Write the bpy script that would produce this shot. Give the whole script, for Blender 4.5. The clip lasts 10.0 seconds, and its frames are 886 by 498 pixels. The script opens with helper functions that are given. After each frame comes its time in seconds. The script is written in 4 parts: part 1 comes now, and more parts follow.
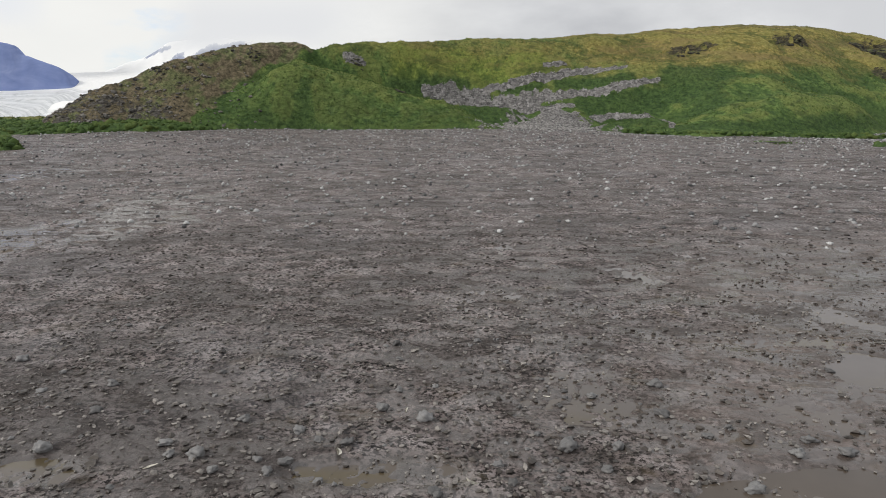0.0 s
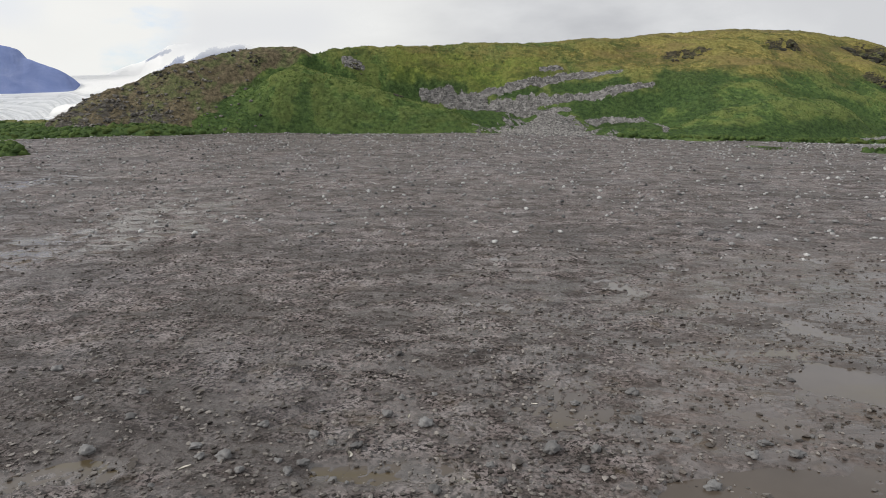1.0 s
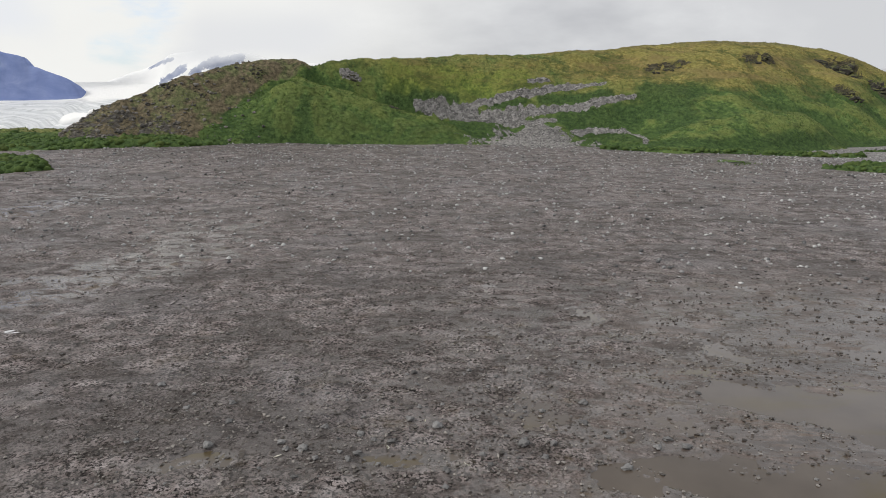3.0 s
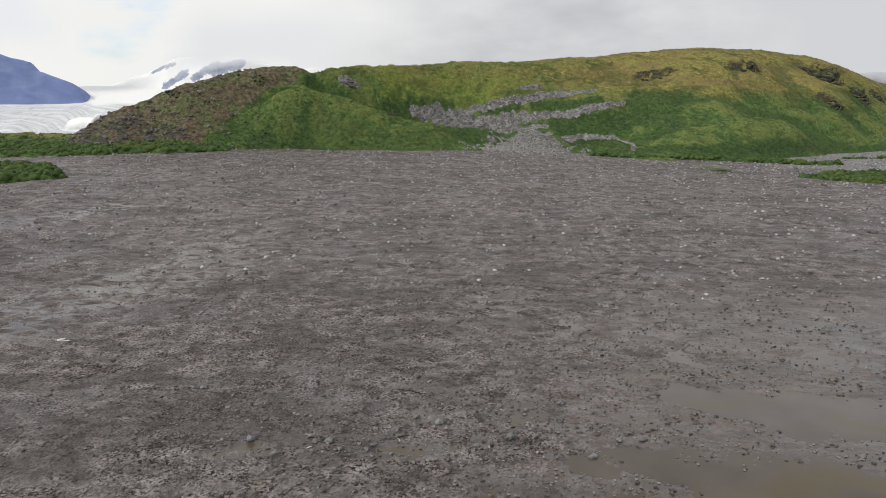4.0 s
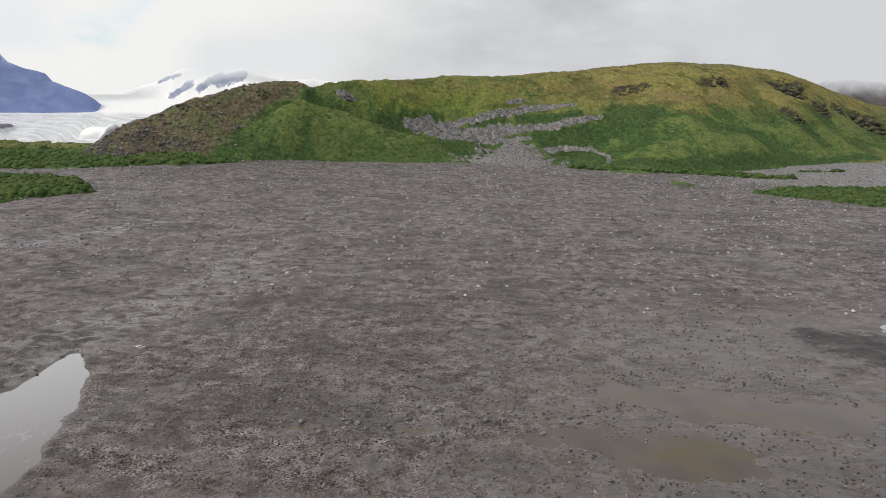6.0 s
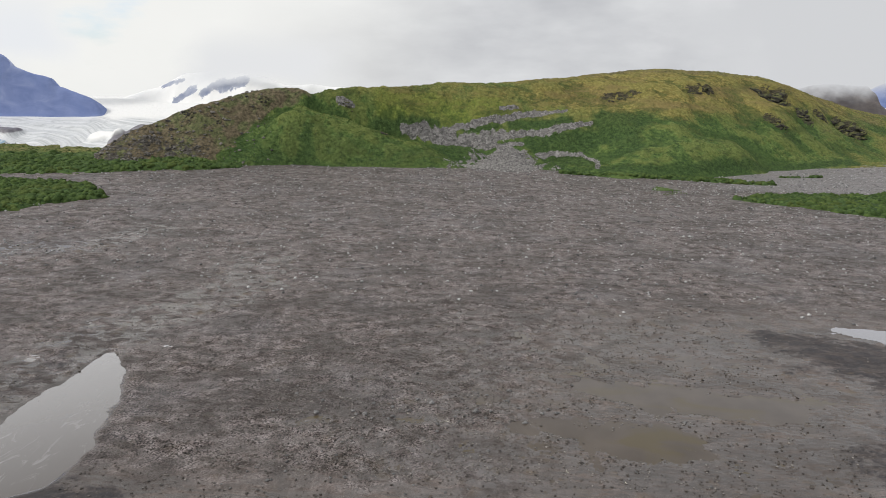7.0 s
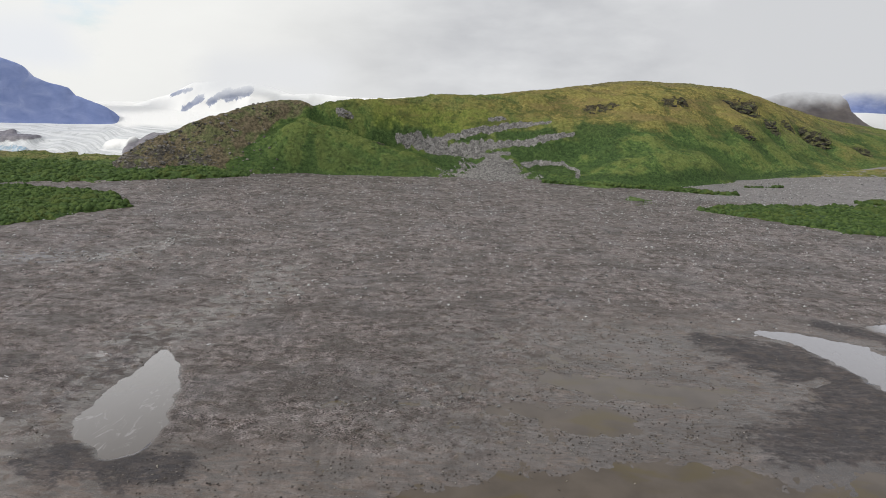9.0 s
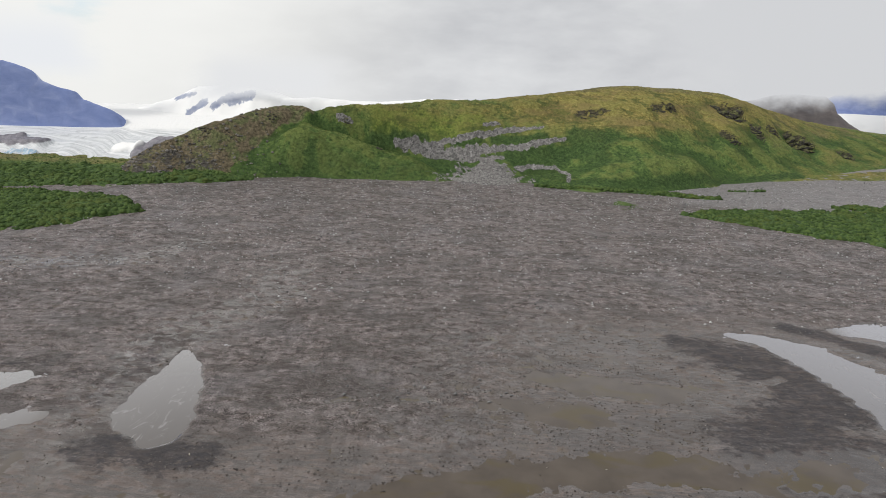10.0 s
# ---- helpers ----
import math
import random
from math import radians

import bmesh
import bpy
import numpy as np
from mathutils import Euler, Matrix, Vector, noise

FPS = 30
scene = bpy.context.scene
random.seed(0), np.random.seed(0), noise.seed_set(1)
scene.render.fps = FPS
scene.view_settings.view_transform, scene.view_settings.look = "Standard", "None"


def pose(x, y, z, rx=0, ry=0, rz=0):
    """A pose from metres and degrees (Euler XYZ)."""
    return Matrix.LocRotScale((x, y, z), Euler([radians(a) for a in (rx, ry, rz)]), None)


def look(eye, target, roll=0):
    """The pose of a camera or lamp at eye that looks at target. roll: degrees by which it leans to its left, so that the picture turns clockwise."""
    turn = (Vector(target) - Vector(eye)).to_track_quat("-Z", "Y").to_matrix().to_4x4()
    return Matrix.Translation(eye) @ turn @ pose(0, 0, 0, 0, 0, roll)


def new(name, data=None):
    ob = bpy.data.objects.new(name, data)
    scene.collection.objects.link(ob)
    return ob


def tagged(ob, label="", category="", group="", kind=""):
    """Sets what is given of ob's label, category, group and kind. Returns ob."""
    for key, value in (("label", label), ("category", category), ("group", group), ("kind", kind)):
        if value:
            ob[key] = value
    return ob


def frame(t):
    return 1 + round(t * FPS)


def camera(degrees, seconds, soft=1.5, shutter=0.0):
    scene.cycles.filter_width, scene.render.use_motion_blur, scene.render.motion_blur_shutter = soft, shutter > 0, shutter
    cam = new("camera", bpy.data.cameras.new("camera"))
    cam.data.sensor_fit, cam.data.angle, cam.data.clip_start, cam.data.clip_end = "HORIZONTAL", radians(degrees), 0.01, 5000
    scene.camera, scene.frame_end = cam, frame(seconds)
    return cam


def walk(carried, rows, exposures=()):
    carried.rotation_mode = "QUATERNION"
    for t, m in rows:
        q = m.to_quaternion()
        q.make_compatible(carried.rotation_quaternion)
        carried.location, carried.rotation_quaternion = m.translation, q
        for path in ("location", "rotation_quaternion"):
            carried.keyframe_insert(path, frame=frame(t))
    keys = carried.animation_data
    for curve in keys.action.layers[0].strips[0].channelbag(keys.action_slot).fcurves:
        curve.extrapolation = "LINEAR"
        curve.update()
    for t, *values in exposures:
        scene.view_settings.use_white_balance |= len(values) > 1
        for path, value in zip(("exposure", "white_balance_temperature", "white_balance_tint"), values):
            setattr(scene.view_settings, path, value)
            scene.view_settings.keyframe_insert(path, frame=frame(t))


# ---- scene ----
cam = camera(68, 10.0, soft=0.8)
PATH = [
    (0, (-0.302, -10.463, 6.922), (-5.417, 28.283, -1.601), -0.69),
    (0.5, (-0.191, -11.095, 7.331), (-5.246, 27.655, -1.209), -0.66),
    (1, (-0.114, -12.071, 7.925), (-5.070, 26.678, -0.671), -0.61),
    (1.5, (-0.056, -13.352, 8.685), (-4.882, 25.394, -0.000), -0.54),
    (2, (-0.003, -14.900, 9.590), (-4.677, 23.840, 0.791), -0.45),
    (2.5, (0.053, -16.679, 10.615), (-4.451, 22.051, 1.689), -0.36),
    (4, (0.308, -23.105, 14.204), (-3.640, 15.586, 4.853), -0.03),
    (4.5, (0.431, -25.521, 15.504), (-3.330, 13.154, 6.013), 0.10),
    (5, (0.573, -28.037, 16.829), (-3.004, 10.622, 7.203), 0.22),
    (5.5, (0.731, -30.635, 18.168), (-2.669, 8.008, 8.412), 0.35),
    (7, (1.270, -38.788, 22.213), (-1.647, -0.197, 12.102), 0.76),
    (7.5, (1.453, -41.594, 23.583), (-1.318, -3.023, 13.357), 0.89),
    (8, (1.629, -44.437, 24.983), (-1.003, -5.887, 14.639), 1.03),
    (8.5, (1.791, -47.316, 26.439), (-0.705, -8.792, 15.968), 1.17),
    (9, (1.934, -50.235, 27.982), (-0.428, -11.741, 17.370), 1.30),
    (9.5, (2.053, -53.199, 29.652), (-0.172, -14.742, 18.878), 1.44),
    (10, (2.143, -56.218, 31.501), (0.061, -17.807, 20.535), 1.58),
]
walk(cam, [(t, look(eye, target, roll)) for t, eye, target, roll in PATH])

# ---- light: an overcast southern sky, brighter towards the glacier ----
SUN_AZ, SUN_EL = -114.0, 36.0              # bearing from +y towards +x, and height, in degrees

world = bpy.data.worlds.new("overcast_sky")
scene.world = world
world.use_nodes = True
wt = world.node_tree
wt.nodes.clear()


def wnode(kind, **values):
    n = wt.nodes.new(kind)
    for key, v in values.items():
        n.inputs[key].default_value = v
    return n


def wlink(a, b):
    wt.links.new(a, b)


sky = wt.nodes.new("ShaderNodeTexSky")
sky.sky_type, sky.sun_disc = "NISHITA", False
sky.sun_elevation, sky.sun_rotation = radians(SUN_EL), radians(SUN_AZ)
blue = wt.nodes.new("ShaderNodeVectorMath")
blue.operation = "SCALE"
blue.inputs["Scale"].default_value = 0.19
wlink(sky.outputs[0], blue.inputs[0])
way = wt.nodes.new("ShaderNodeTexCoord")
stretch = wt.nodes.new("ShaderNodeMapping")
stretch.inputs["Scale"].default_value = (1.0, 1.0, 2.6)
wlink(way.outputs["Generated"], stretch.inputs[0])
billow = wnode("ShaderNodeTexNoise", Scale=2.3, Detail=6.0, Roughness=0.55)
wlink(stretch.outputs[0], billow.inputs["Vector"])
fine = wnode("ShaderNodeTexNoise", Scale=7.5, Detail=6.0, Roughness=0.55)
wlink(stretch.outputs[0], fine.inputs["Vector"])
# thin cloud lets the sun's side glow: brightness by the angle from the hidden sun
glow = wt.nodes.new("ShaderNodeVectorMath")
glow.operation = "DOT_PRODUCT"
glow.inputs[1].default_value = (math.sin(radians(-36)) * 0.98, math.cos(radians(-36)) * 0.98, 0.17)
wlink(way.outputs["Generated"], glow.inputs[0])
near = wt.nodes.new("ShaderNodeMapRange")
near.interpolation_type = "SMOOTHSTEP"
near.inputs[1].default_value, near.inputs[2].default_value = 0.80, 1.0
wlink(glow.outputs["Value"], near.inputs[0])
grey = wt.nodes.new("ShaderNodeValToRGB")
grey.color_ramp.elements[0].position, grey.color_ramp.elements[0].color = 0.37, (0.53, 0.54, 0.565, 1)
grey.color_ramp.elements[1].position, grey.color_ramp.elements[1].color = 0.62, (0.80, 0.81, 0.82, 1)
both = wt.nodes.new("ShaderNodeMath")
both.operation = "MULTIPLY_ADD"
both.inputs[1].default_value = 0.22
wlink(fine.outputs["Fac"], both.inputs[0])
part_big = wt.nodes.new("ShaderNodeMath")
part_big.operation = "MULTIPLY"
part_big.inputs[1].default_value = 0.78
wlink(billow.outputs["Fac"], part_big.inputs[0])
wlink(part_big.outputs[0], both.inputs[2])
wlink(both.outputs[0], grey.inputs[0])
lit = wt.nodes.new("ShaderNodeMix")
lit.data_type = "RGBA"
lit.inputs["B"].default_value = (0.93, 0.93, 0.90, 1)
lift = wt.nodes.new("ShaderNodeMath")
lift.operation = "MULTIPLY"
lift.inputs[1].default_value = 0.85
wlink(near.outputs[0], lift.inputs[0])
wlink(lift.outputs[0], lit.inputs["Factor"])
wlink(grey.outputs[0], lit.inputs["A"])
# a few thin places where blue shows
gap = wt.nodes.new("ShaderNodeMapRange")
gap.interpolation_type = "SMOOTHSTEP"
gap.inputs[1].default_value, gap.inputs[2].default_value = 0.66, 0.76
wlink(billow.outputs["Fac"], gap.inputs[0])
thin = wt.nodes.new("ShaderNodeVectorMath")
thin.operation = "DOT_PRODUCT"
thin.inputs[1].default_value = (-0.501, 0.862, 0.076)
wlink(way.outputs["Generated"], thin.inputs[0])
thinner = wt.nodes.new("ShaderNodeMath")
thinner.operation = "MULTIPLY_ADD"
thinner.inputs[1].default_value = 0.012
wlink(fine.outputs["Fac"], thinner.inputs[0])
wlink(thin.outputs["Value"], thinner.inputs[2])
hole = wt.nodes.new("ShaderNodeMapRange")
hole.interpolation_type = "SMOOTHSTEP"
hole.inputs[1].default_value, hole.inputs[2].default_value = 1.0042, 1.0074
hole.inputs[4].default_value = 0.6
wlink(thinner.outputs[0], hole.inputs[0])
open_sky = wt.nodes.new("ShaderNodeMath")
open_sky.operation = "MAXIMUM"
wlink(gap.outputs[0], open_sky.inputs[0])
wlink(hole.outputs[0], open_sky.inputs[1])
cover = wt.nodes.new("ShaderNodeMix")
cover.data_type = "RGBA"
wlink(open_sky.outputs[0], cover.inputs["Factor"])
wlink(lit.outputs["Result"], cover.inputs["A"])
tint = wt.nodes.new("ShaderNodeVectorMath")
tint.operation = "MULTIPLY"
tint.inputs[1].default_value = (0.66, 0.80, 1.05)
wlink(blue.outputs[0], tint.inputs[0])
wlink(tint.outputs[0], cover.inputs["B"])
back = wnode("ShaderNodeBackground", Strength=1.0)
wlink(cover.outputs["Result"], back.inputs[0])
wout = wt.nodes.new("ShaderNodeOutputWorld")
wlink(back.outputs[0], wout.inputs[0])

sun_data = bpy.data.lights.new("sun", "SUN")
sun_data.energy, sun_data.angle, sun_data.color = 2.0, radians(14), (1.0, 0.96, 0.90)
sun = new("sun", sun_data)
_e, _a = radians(SUN_EL), radians(SUN_AZ)
sun.matrix_world = look((0, 0, 60), (-math.sin(_a) * math.cos(_e), -math.cos(_a) * math.cos(_e), 60 - math.sin(_e)))

# ---- materials ----


class Mat:
    """A small builder for node materials."""

    def __init__(self, name, rough=0.7, metal=0.0, spec=0.5):
        self.m = bpy.data.materials.new(name)
        self.m.use_nodes = True
        self.t = self.m.node_tree
        self.b = self.t.nodes["Principled BSDF"]
        self.b.inputs["Roughness"].default_value = rough
        self.b.inputs["Metallic"].default_value = metal
        self.b.inputs["Specular IOR Level"].default_value = spec
        self.pos = self.t.nodes.new("ShaderNodeNewGeometry").outputs["Position"]

    def put(self, what, name):
        self.t.links.new(what, self.b.inputs[name])
        return self

    def node(self, kind):
        return self.t.nodes.new(kind)

    def noise(self, scale, detail=5.0, rough=0.55, vec=None, stretch=None, warp=0.0):
        n = self.node("ShaderNodeTexNoise")
        n.inputs["Scale"].default_value, n.inputs["Detail"].default_value, n.inputs["Roughness"].default_value = scale, detail, rough
        n.inputs["Distortion"].default_value = warp
        src = vec or self.pos
        if stretch:
            mp = self.node("ShaderNodeMapping")
            mp.inputs["Scale"].default_value = stretch
            self.t.links.new(src, mp.inputs[0])
            src = mp.outputs[0]
        self.t.links.new(src, n.inputs["Vector"])
        return n.outputs["Fac"]

    def cells(self, scale, feature="F1", out="Distance"):
        n = self.node("ShaderNodeTexVoronoi")
        n.feature = feature
        n.inputs["Scale"].default_value = scale
        self.t.links.new(self.pos, n.inputs["Vector"])
        return n.outputs[out]

    def ramp(self, fac, stops):
        n = self.node("ShaderNodeValToRGB")
        els = n.color_ramp.elements
        while len(els) < len(stops):
            els.new(0.5)
        for e, (p, c) in zip(els, stops):
            e.position = p
            e.color = (*c, 1) if len(c) == 3 else c
        self.t.links.new(fac, n.inputs[0])
        return n.outputs[0]

    def span(self, v, a, b, c=0.0, d=1.0):
        n = self.node("ShaderNodeMapRange")
        n.interpolation_type = "SMOOTHSTEP"
        for k, q in enumerate((a, b, c, d)):
            n.inputs[k + 1].default_value = q
        self.t.links.new(v, n.inputs[0])
        return n.outputs[0]

    def mix(self, fac, a, b, how="MIX"):
        n = self.node("ShaderNodeMix")
        n.data_type, n.blend_type = "RGBA", how
        for v, s in ((fac, "Factor"), (a, "A"), (b, "B")):
            if isinstance(v, (int, float)):
                n.inputs[s].default_value = v
            elif isinstance(v, tuple):
                n.inputs[s].default_value = (*v, 1)
            else:
                self.t.links.new(v, n.inputs[s])
        return n.outputs["Result"]

    def math(self, op, a, b):
        n = self.node("ShaderNodeMath")
        n.operation = op
        for k, v in enumerate((a, b)):
            if isinstance(v, (int, float)):
                n.inputs[k].default_value = v
            else:
                self.t.links.new(v, n.inputs[k])
        return n.outputs[0]

    def attr(self, name):
        n = self.node("ShaderNodeAttribute")
        n.attribute_name = name
        return n.outputs["Fac"]

    def island(self):
        return self.node("ShaderNodeNewGeometry").outputs["Random Per Island"]

    def each(self):
        return self.node("ShaderNodeObjectInfo").outputs["Random"]

    def bump(self, height, strength=0.5, dist=0.05, after=None):
        n = self.node("ShaderNodeBump")
        n.inputs["Distance"].default_value = dist
        if isinstance(strength, (int, float)):
            n.inputs["Strength"].default_value = strength
        else:
            self.t.links.new(strength, n.inputs["Strength"])
        self.t.links.new(height, n.inputs["Height"])
        if after is not None:
            self.t.links.new(after, n.inputs["Normal"])
        self.last = n.outputs[0]
        return self.last


def mud_material():
    k = Mat("wet_mud", 0.5)
    big, mid, small = k.noise(0.11, 4), k.noise(0.9, 7, 0.68), k.noise(8, 7, 0.72)
    col = k.ramp(mid, [(0.38, (0.085, 0.070, 0.063)), (0.5, (0.255, 0.211, 0.200)), (0.62, (0.476, 0.418, 0.409))])
    slick, shore, sand = k.attr("slick"), k.attr("shore"), k.attr("sand")
    rough_part = k.math("SUBTRACT", 1.0, k.math("MULTIPLY", slick, k.span(k.noise(0.45, 5, 0.6), 0.42, 0.58, 0.85, 0.30)))
    col = k.mix(k.math("MULTIPLY", k.span(small, 0.47, 0.56, 0, 1.0), rough_part), col, (0.017, 0.014, 0.013))
    col = k.mix(k.math("MULTIPLY", slick, 0.68), col, (0.118, 0.085, 0.065))
    col = k.mix(k.span(big, 0.50, 0.66, 0, 0.35), col, (0.162, 0.158, 0.169))
    # ochre stains where water stood
    col = k.mix(k.math("MULTIPLY", k.attr("wet"), k.span(k.noise(0.55, 5, 0.6), 0.54, 0.68, 0, 0.5)), col, (0.149, 0.109, 0.054))
    # trodden drifts, drawn out along the shore
    col = k.mix(k.span(k.noise(0.5, 5, 0.6, stretch=(0.45, 1.6, 1), warp=1.0), 0.50, 0.62, 0, 0.45), col, (0.242, 0.213, 0.206))
    # larger dark damp reaches, and paler dry gravel on the far flat
    col = k.mix(k.span(k.noise(0.20, 6, 0.6, stretch=(0.7, 1.4, 1), warp=0.8), 0.46, 0.60, 0, 0.68), col, (0.072, 0.061, 0.056))
    gravel = k.math("ADD", k.attr("shingle"), k.math("MULTIPLY", k.math("SUBTRACT", k.noise(0.12, 6, 0.65, stretch=(0.5, 1.4, 1), warp=0.8), 0.5), 0.9))
    col = k.mix(k.span(gravel, 0.95, 1.3, 0, 0.5), col, (0.281, 0.271, 0.275))
    # silt laid in thin streaks where water ran off
    streak = k.noise(1.5, 7, 0.62, stretch=(0.22, 1.0, 1), warp=1.8)
    col = k.mix(k.math("MULTIPLY", slick, k.span(streak, 0.50, 0.60, 0, 0.75)), col, (0.053, 0.044, 0.039))
    col = k.mix(k.math("MULTIPLY", slick, k.span(streak, 0.46, 0.36, 0, 0.45)), col, (0.178, 0.150, 0.136))
    # black sand, crumbly, broken by paler silt
    crumb = k.math("ADD", sand, k.math("ADD", k.math("MULTIPLY", k.math("SUBTRACT", k.noise(0.55, 8, 0.70, stretch=(0.7, 1.3, 1), warp=1.0), 0.5), 1.5), k.math("MULTIPLY", k.math("SUBTRACT", k.noise(2.6, 6, 0.72), 0.5), 1.5)))
    black = k.math("MULTIPLY", k.span(crumb, 0.30, 0.82), k.span(sand, 0.02, 0.40))
    col = k.mix(k.math("MULTIPLY", black, k.span(k.noise(1.3, 7, 0.7, stretch=(0.6, 1.2, 1), warp=1.0), 0.40, 0.60, 0.92, 0.50)), col, k.ramp(small, [(0.40, (0.017, 0.016, 0.019)), (0.60, (0.072, 0.068, 0.074))]))
    # pale grit and droppings further up the beach
    fleck = k.span(k.cells(3.4), 0.08, 0.22, 1, 0)
    col = k.mix(k.math("MULTIPLY", fleck, k.attr("shingle")), col, (0.476, 0.480, 0.498))
    wet = k.math("MULTIPLY", k.attr("wet"), k.math("SUBTRACT", 1.0, k.math("MULTIPLY", black, 0.9)))
    film = k.span(k.noise(0.8, 7, 0.66, stretch=(0.7, 1.2, 1), warp=0.8), 0.45, 0.55)
    damp = k.math("MAXIMUM", k.math("MAXIMUM", shore, k.math("MULTIPLY", k.math("MULTIPLY", slick, k.math("SUBTRACT", 1.0, black)), k.span(streak, 0.44, 0.54, 0.25, 0.9))), k.math("MULTIPLY", wet, film))
    col = k.mix(k.math("MULTIPLY", damp, 0.6), col, (0.061, 0.050, 0.044))
    k.put(col, "Base Color")
    k.put(k.math("SUBTRACT", k.span(small, 0.35, 0.65, 0.54, 0.80), k.math("MULTIPLY", damp, 0.50)), "Roughness")
    k.put(k.math("ADD", 0.22, k.math("MULTIPLY", damp, 0.75)), "Specular IOR Level")
    flat = k.math("MULTIPLY", rough_part, k.math("SUBTRACT", 1.0, k.math("MULTIPLY", damp, 0.85)))
    n1 = k.bump(k.noise(2.4, 7, 0.66, warp=0.8), k.math("MULTIPLY", flat, 0.9), 0.20)
    k.put(k.bump(k.noise(11, 7, 0.72), flat, 0.10, n1), "Normal")
    return k.m


def water_material():
    k = Mat("still_water", 0.35, spec=0.2)
    col = k.ramp(k.noise(0.35, 5), [(0.35, (0.074, 0.058, 0.044)), (0.65, (0.106, 0.085, 0.066))])
    clear = k.attr("clear")
    col = k.mix(k.span(k.noise(0.22, 5, stretch=(0.6, 1.6, 1), warp=0.8), 0.50, 0.64, 0, 0.65), col, (0.092, 0.070, 0.024))
    col = k.mix(clear, col, (0.080, 0.066, 0.056))
    # scum drawn out by the wind
    scum = k.span(k.noise(0.9, 7, 0.68, stretch=(0.9, 0.35, 1), warp=1.4), 0.56, 0.68, 0, 0.35)
    col = k.mix(k.math("MULTIPLY", scum, clear), col, (0.50, 0.49, 0.50))
    k.put(col, "Base Color")
    ripple = k.bump(k.noise(4.0, 4, stretch=(1, 2.2, 1)), 0.06, 0.012)
    k.put(ripple, "Normal")
    mirror = k.node("ShaderNodeBsdfGlossy")
    mirror.inputs["Roughness"].default_value = 0.02
    mirror.inputs["Color"].default_value = (0.94, 0.94, 0.98, 1)
    k.t.links.new(ripple, mirror.inputs["Normal"])
    facing = k.node("ShaderNodeLayerWeight")
    facing.inputs[0].default_value = 0.5
    k.t.links.new(ripple, facing.inputs["Normal"])
    gloss = k.math("MULTIPLY", k.span(facing.outputs["Facing"], 0.42, 0.80, 0.05, 0.74), k.math("MULTIPLY", k.math("ADD", 0.30, k.math("MULTIPLY", clear, 0.70)), k.math("SUBTRACT", 1.0, k.math("MULTIPLY", scum, clear))))
    both = k.node("ShaderNodeMixShader")
    k.t.links.new(gloss, both.inputs[0])
    k.t.links.new(k.b.outputs[0], both.inputs[1])
    k.t.links.new(mirror.outputs[0], both.inputs[2])
    out = [n for n in k.t.nodes if n.type == "OUTPUT_MATERIAL"][0]
    k.t.links.new(both.outputs[0], out.inputs["Surface"])
    return k.m


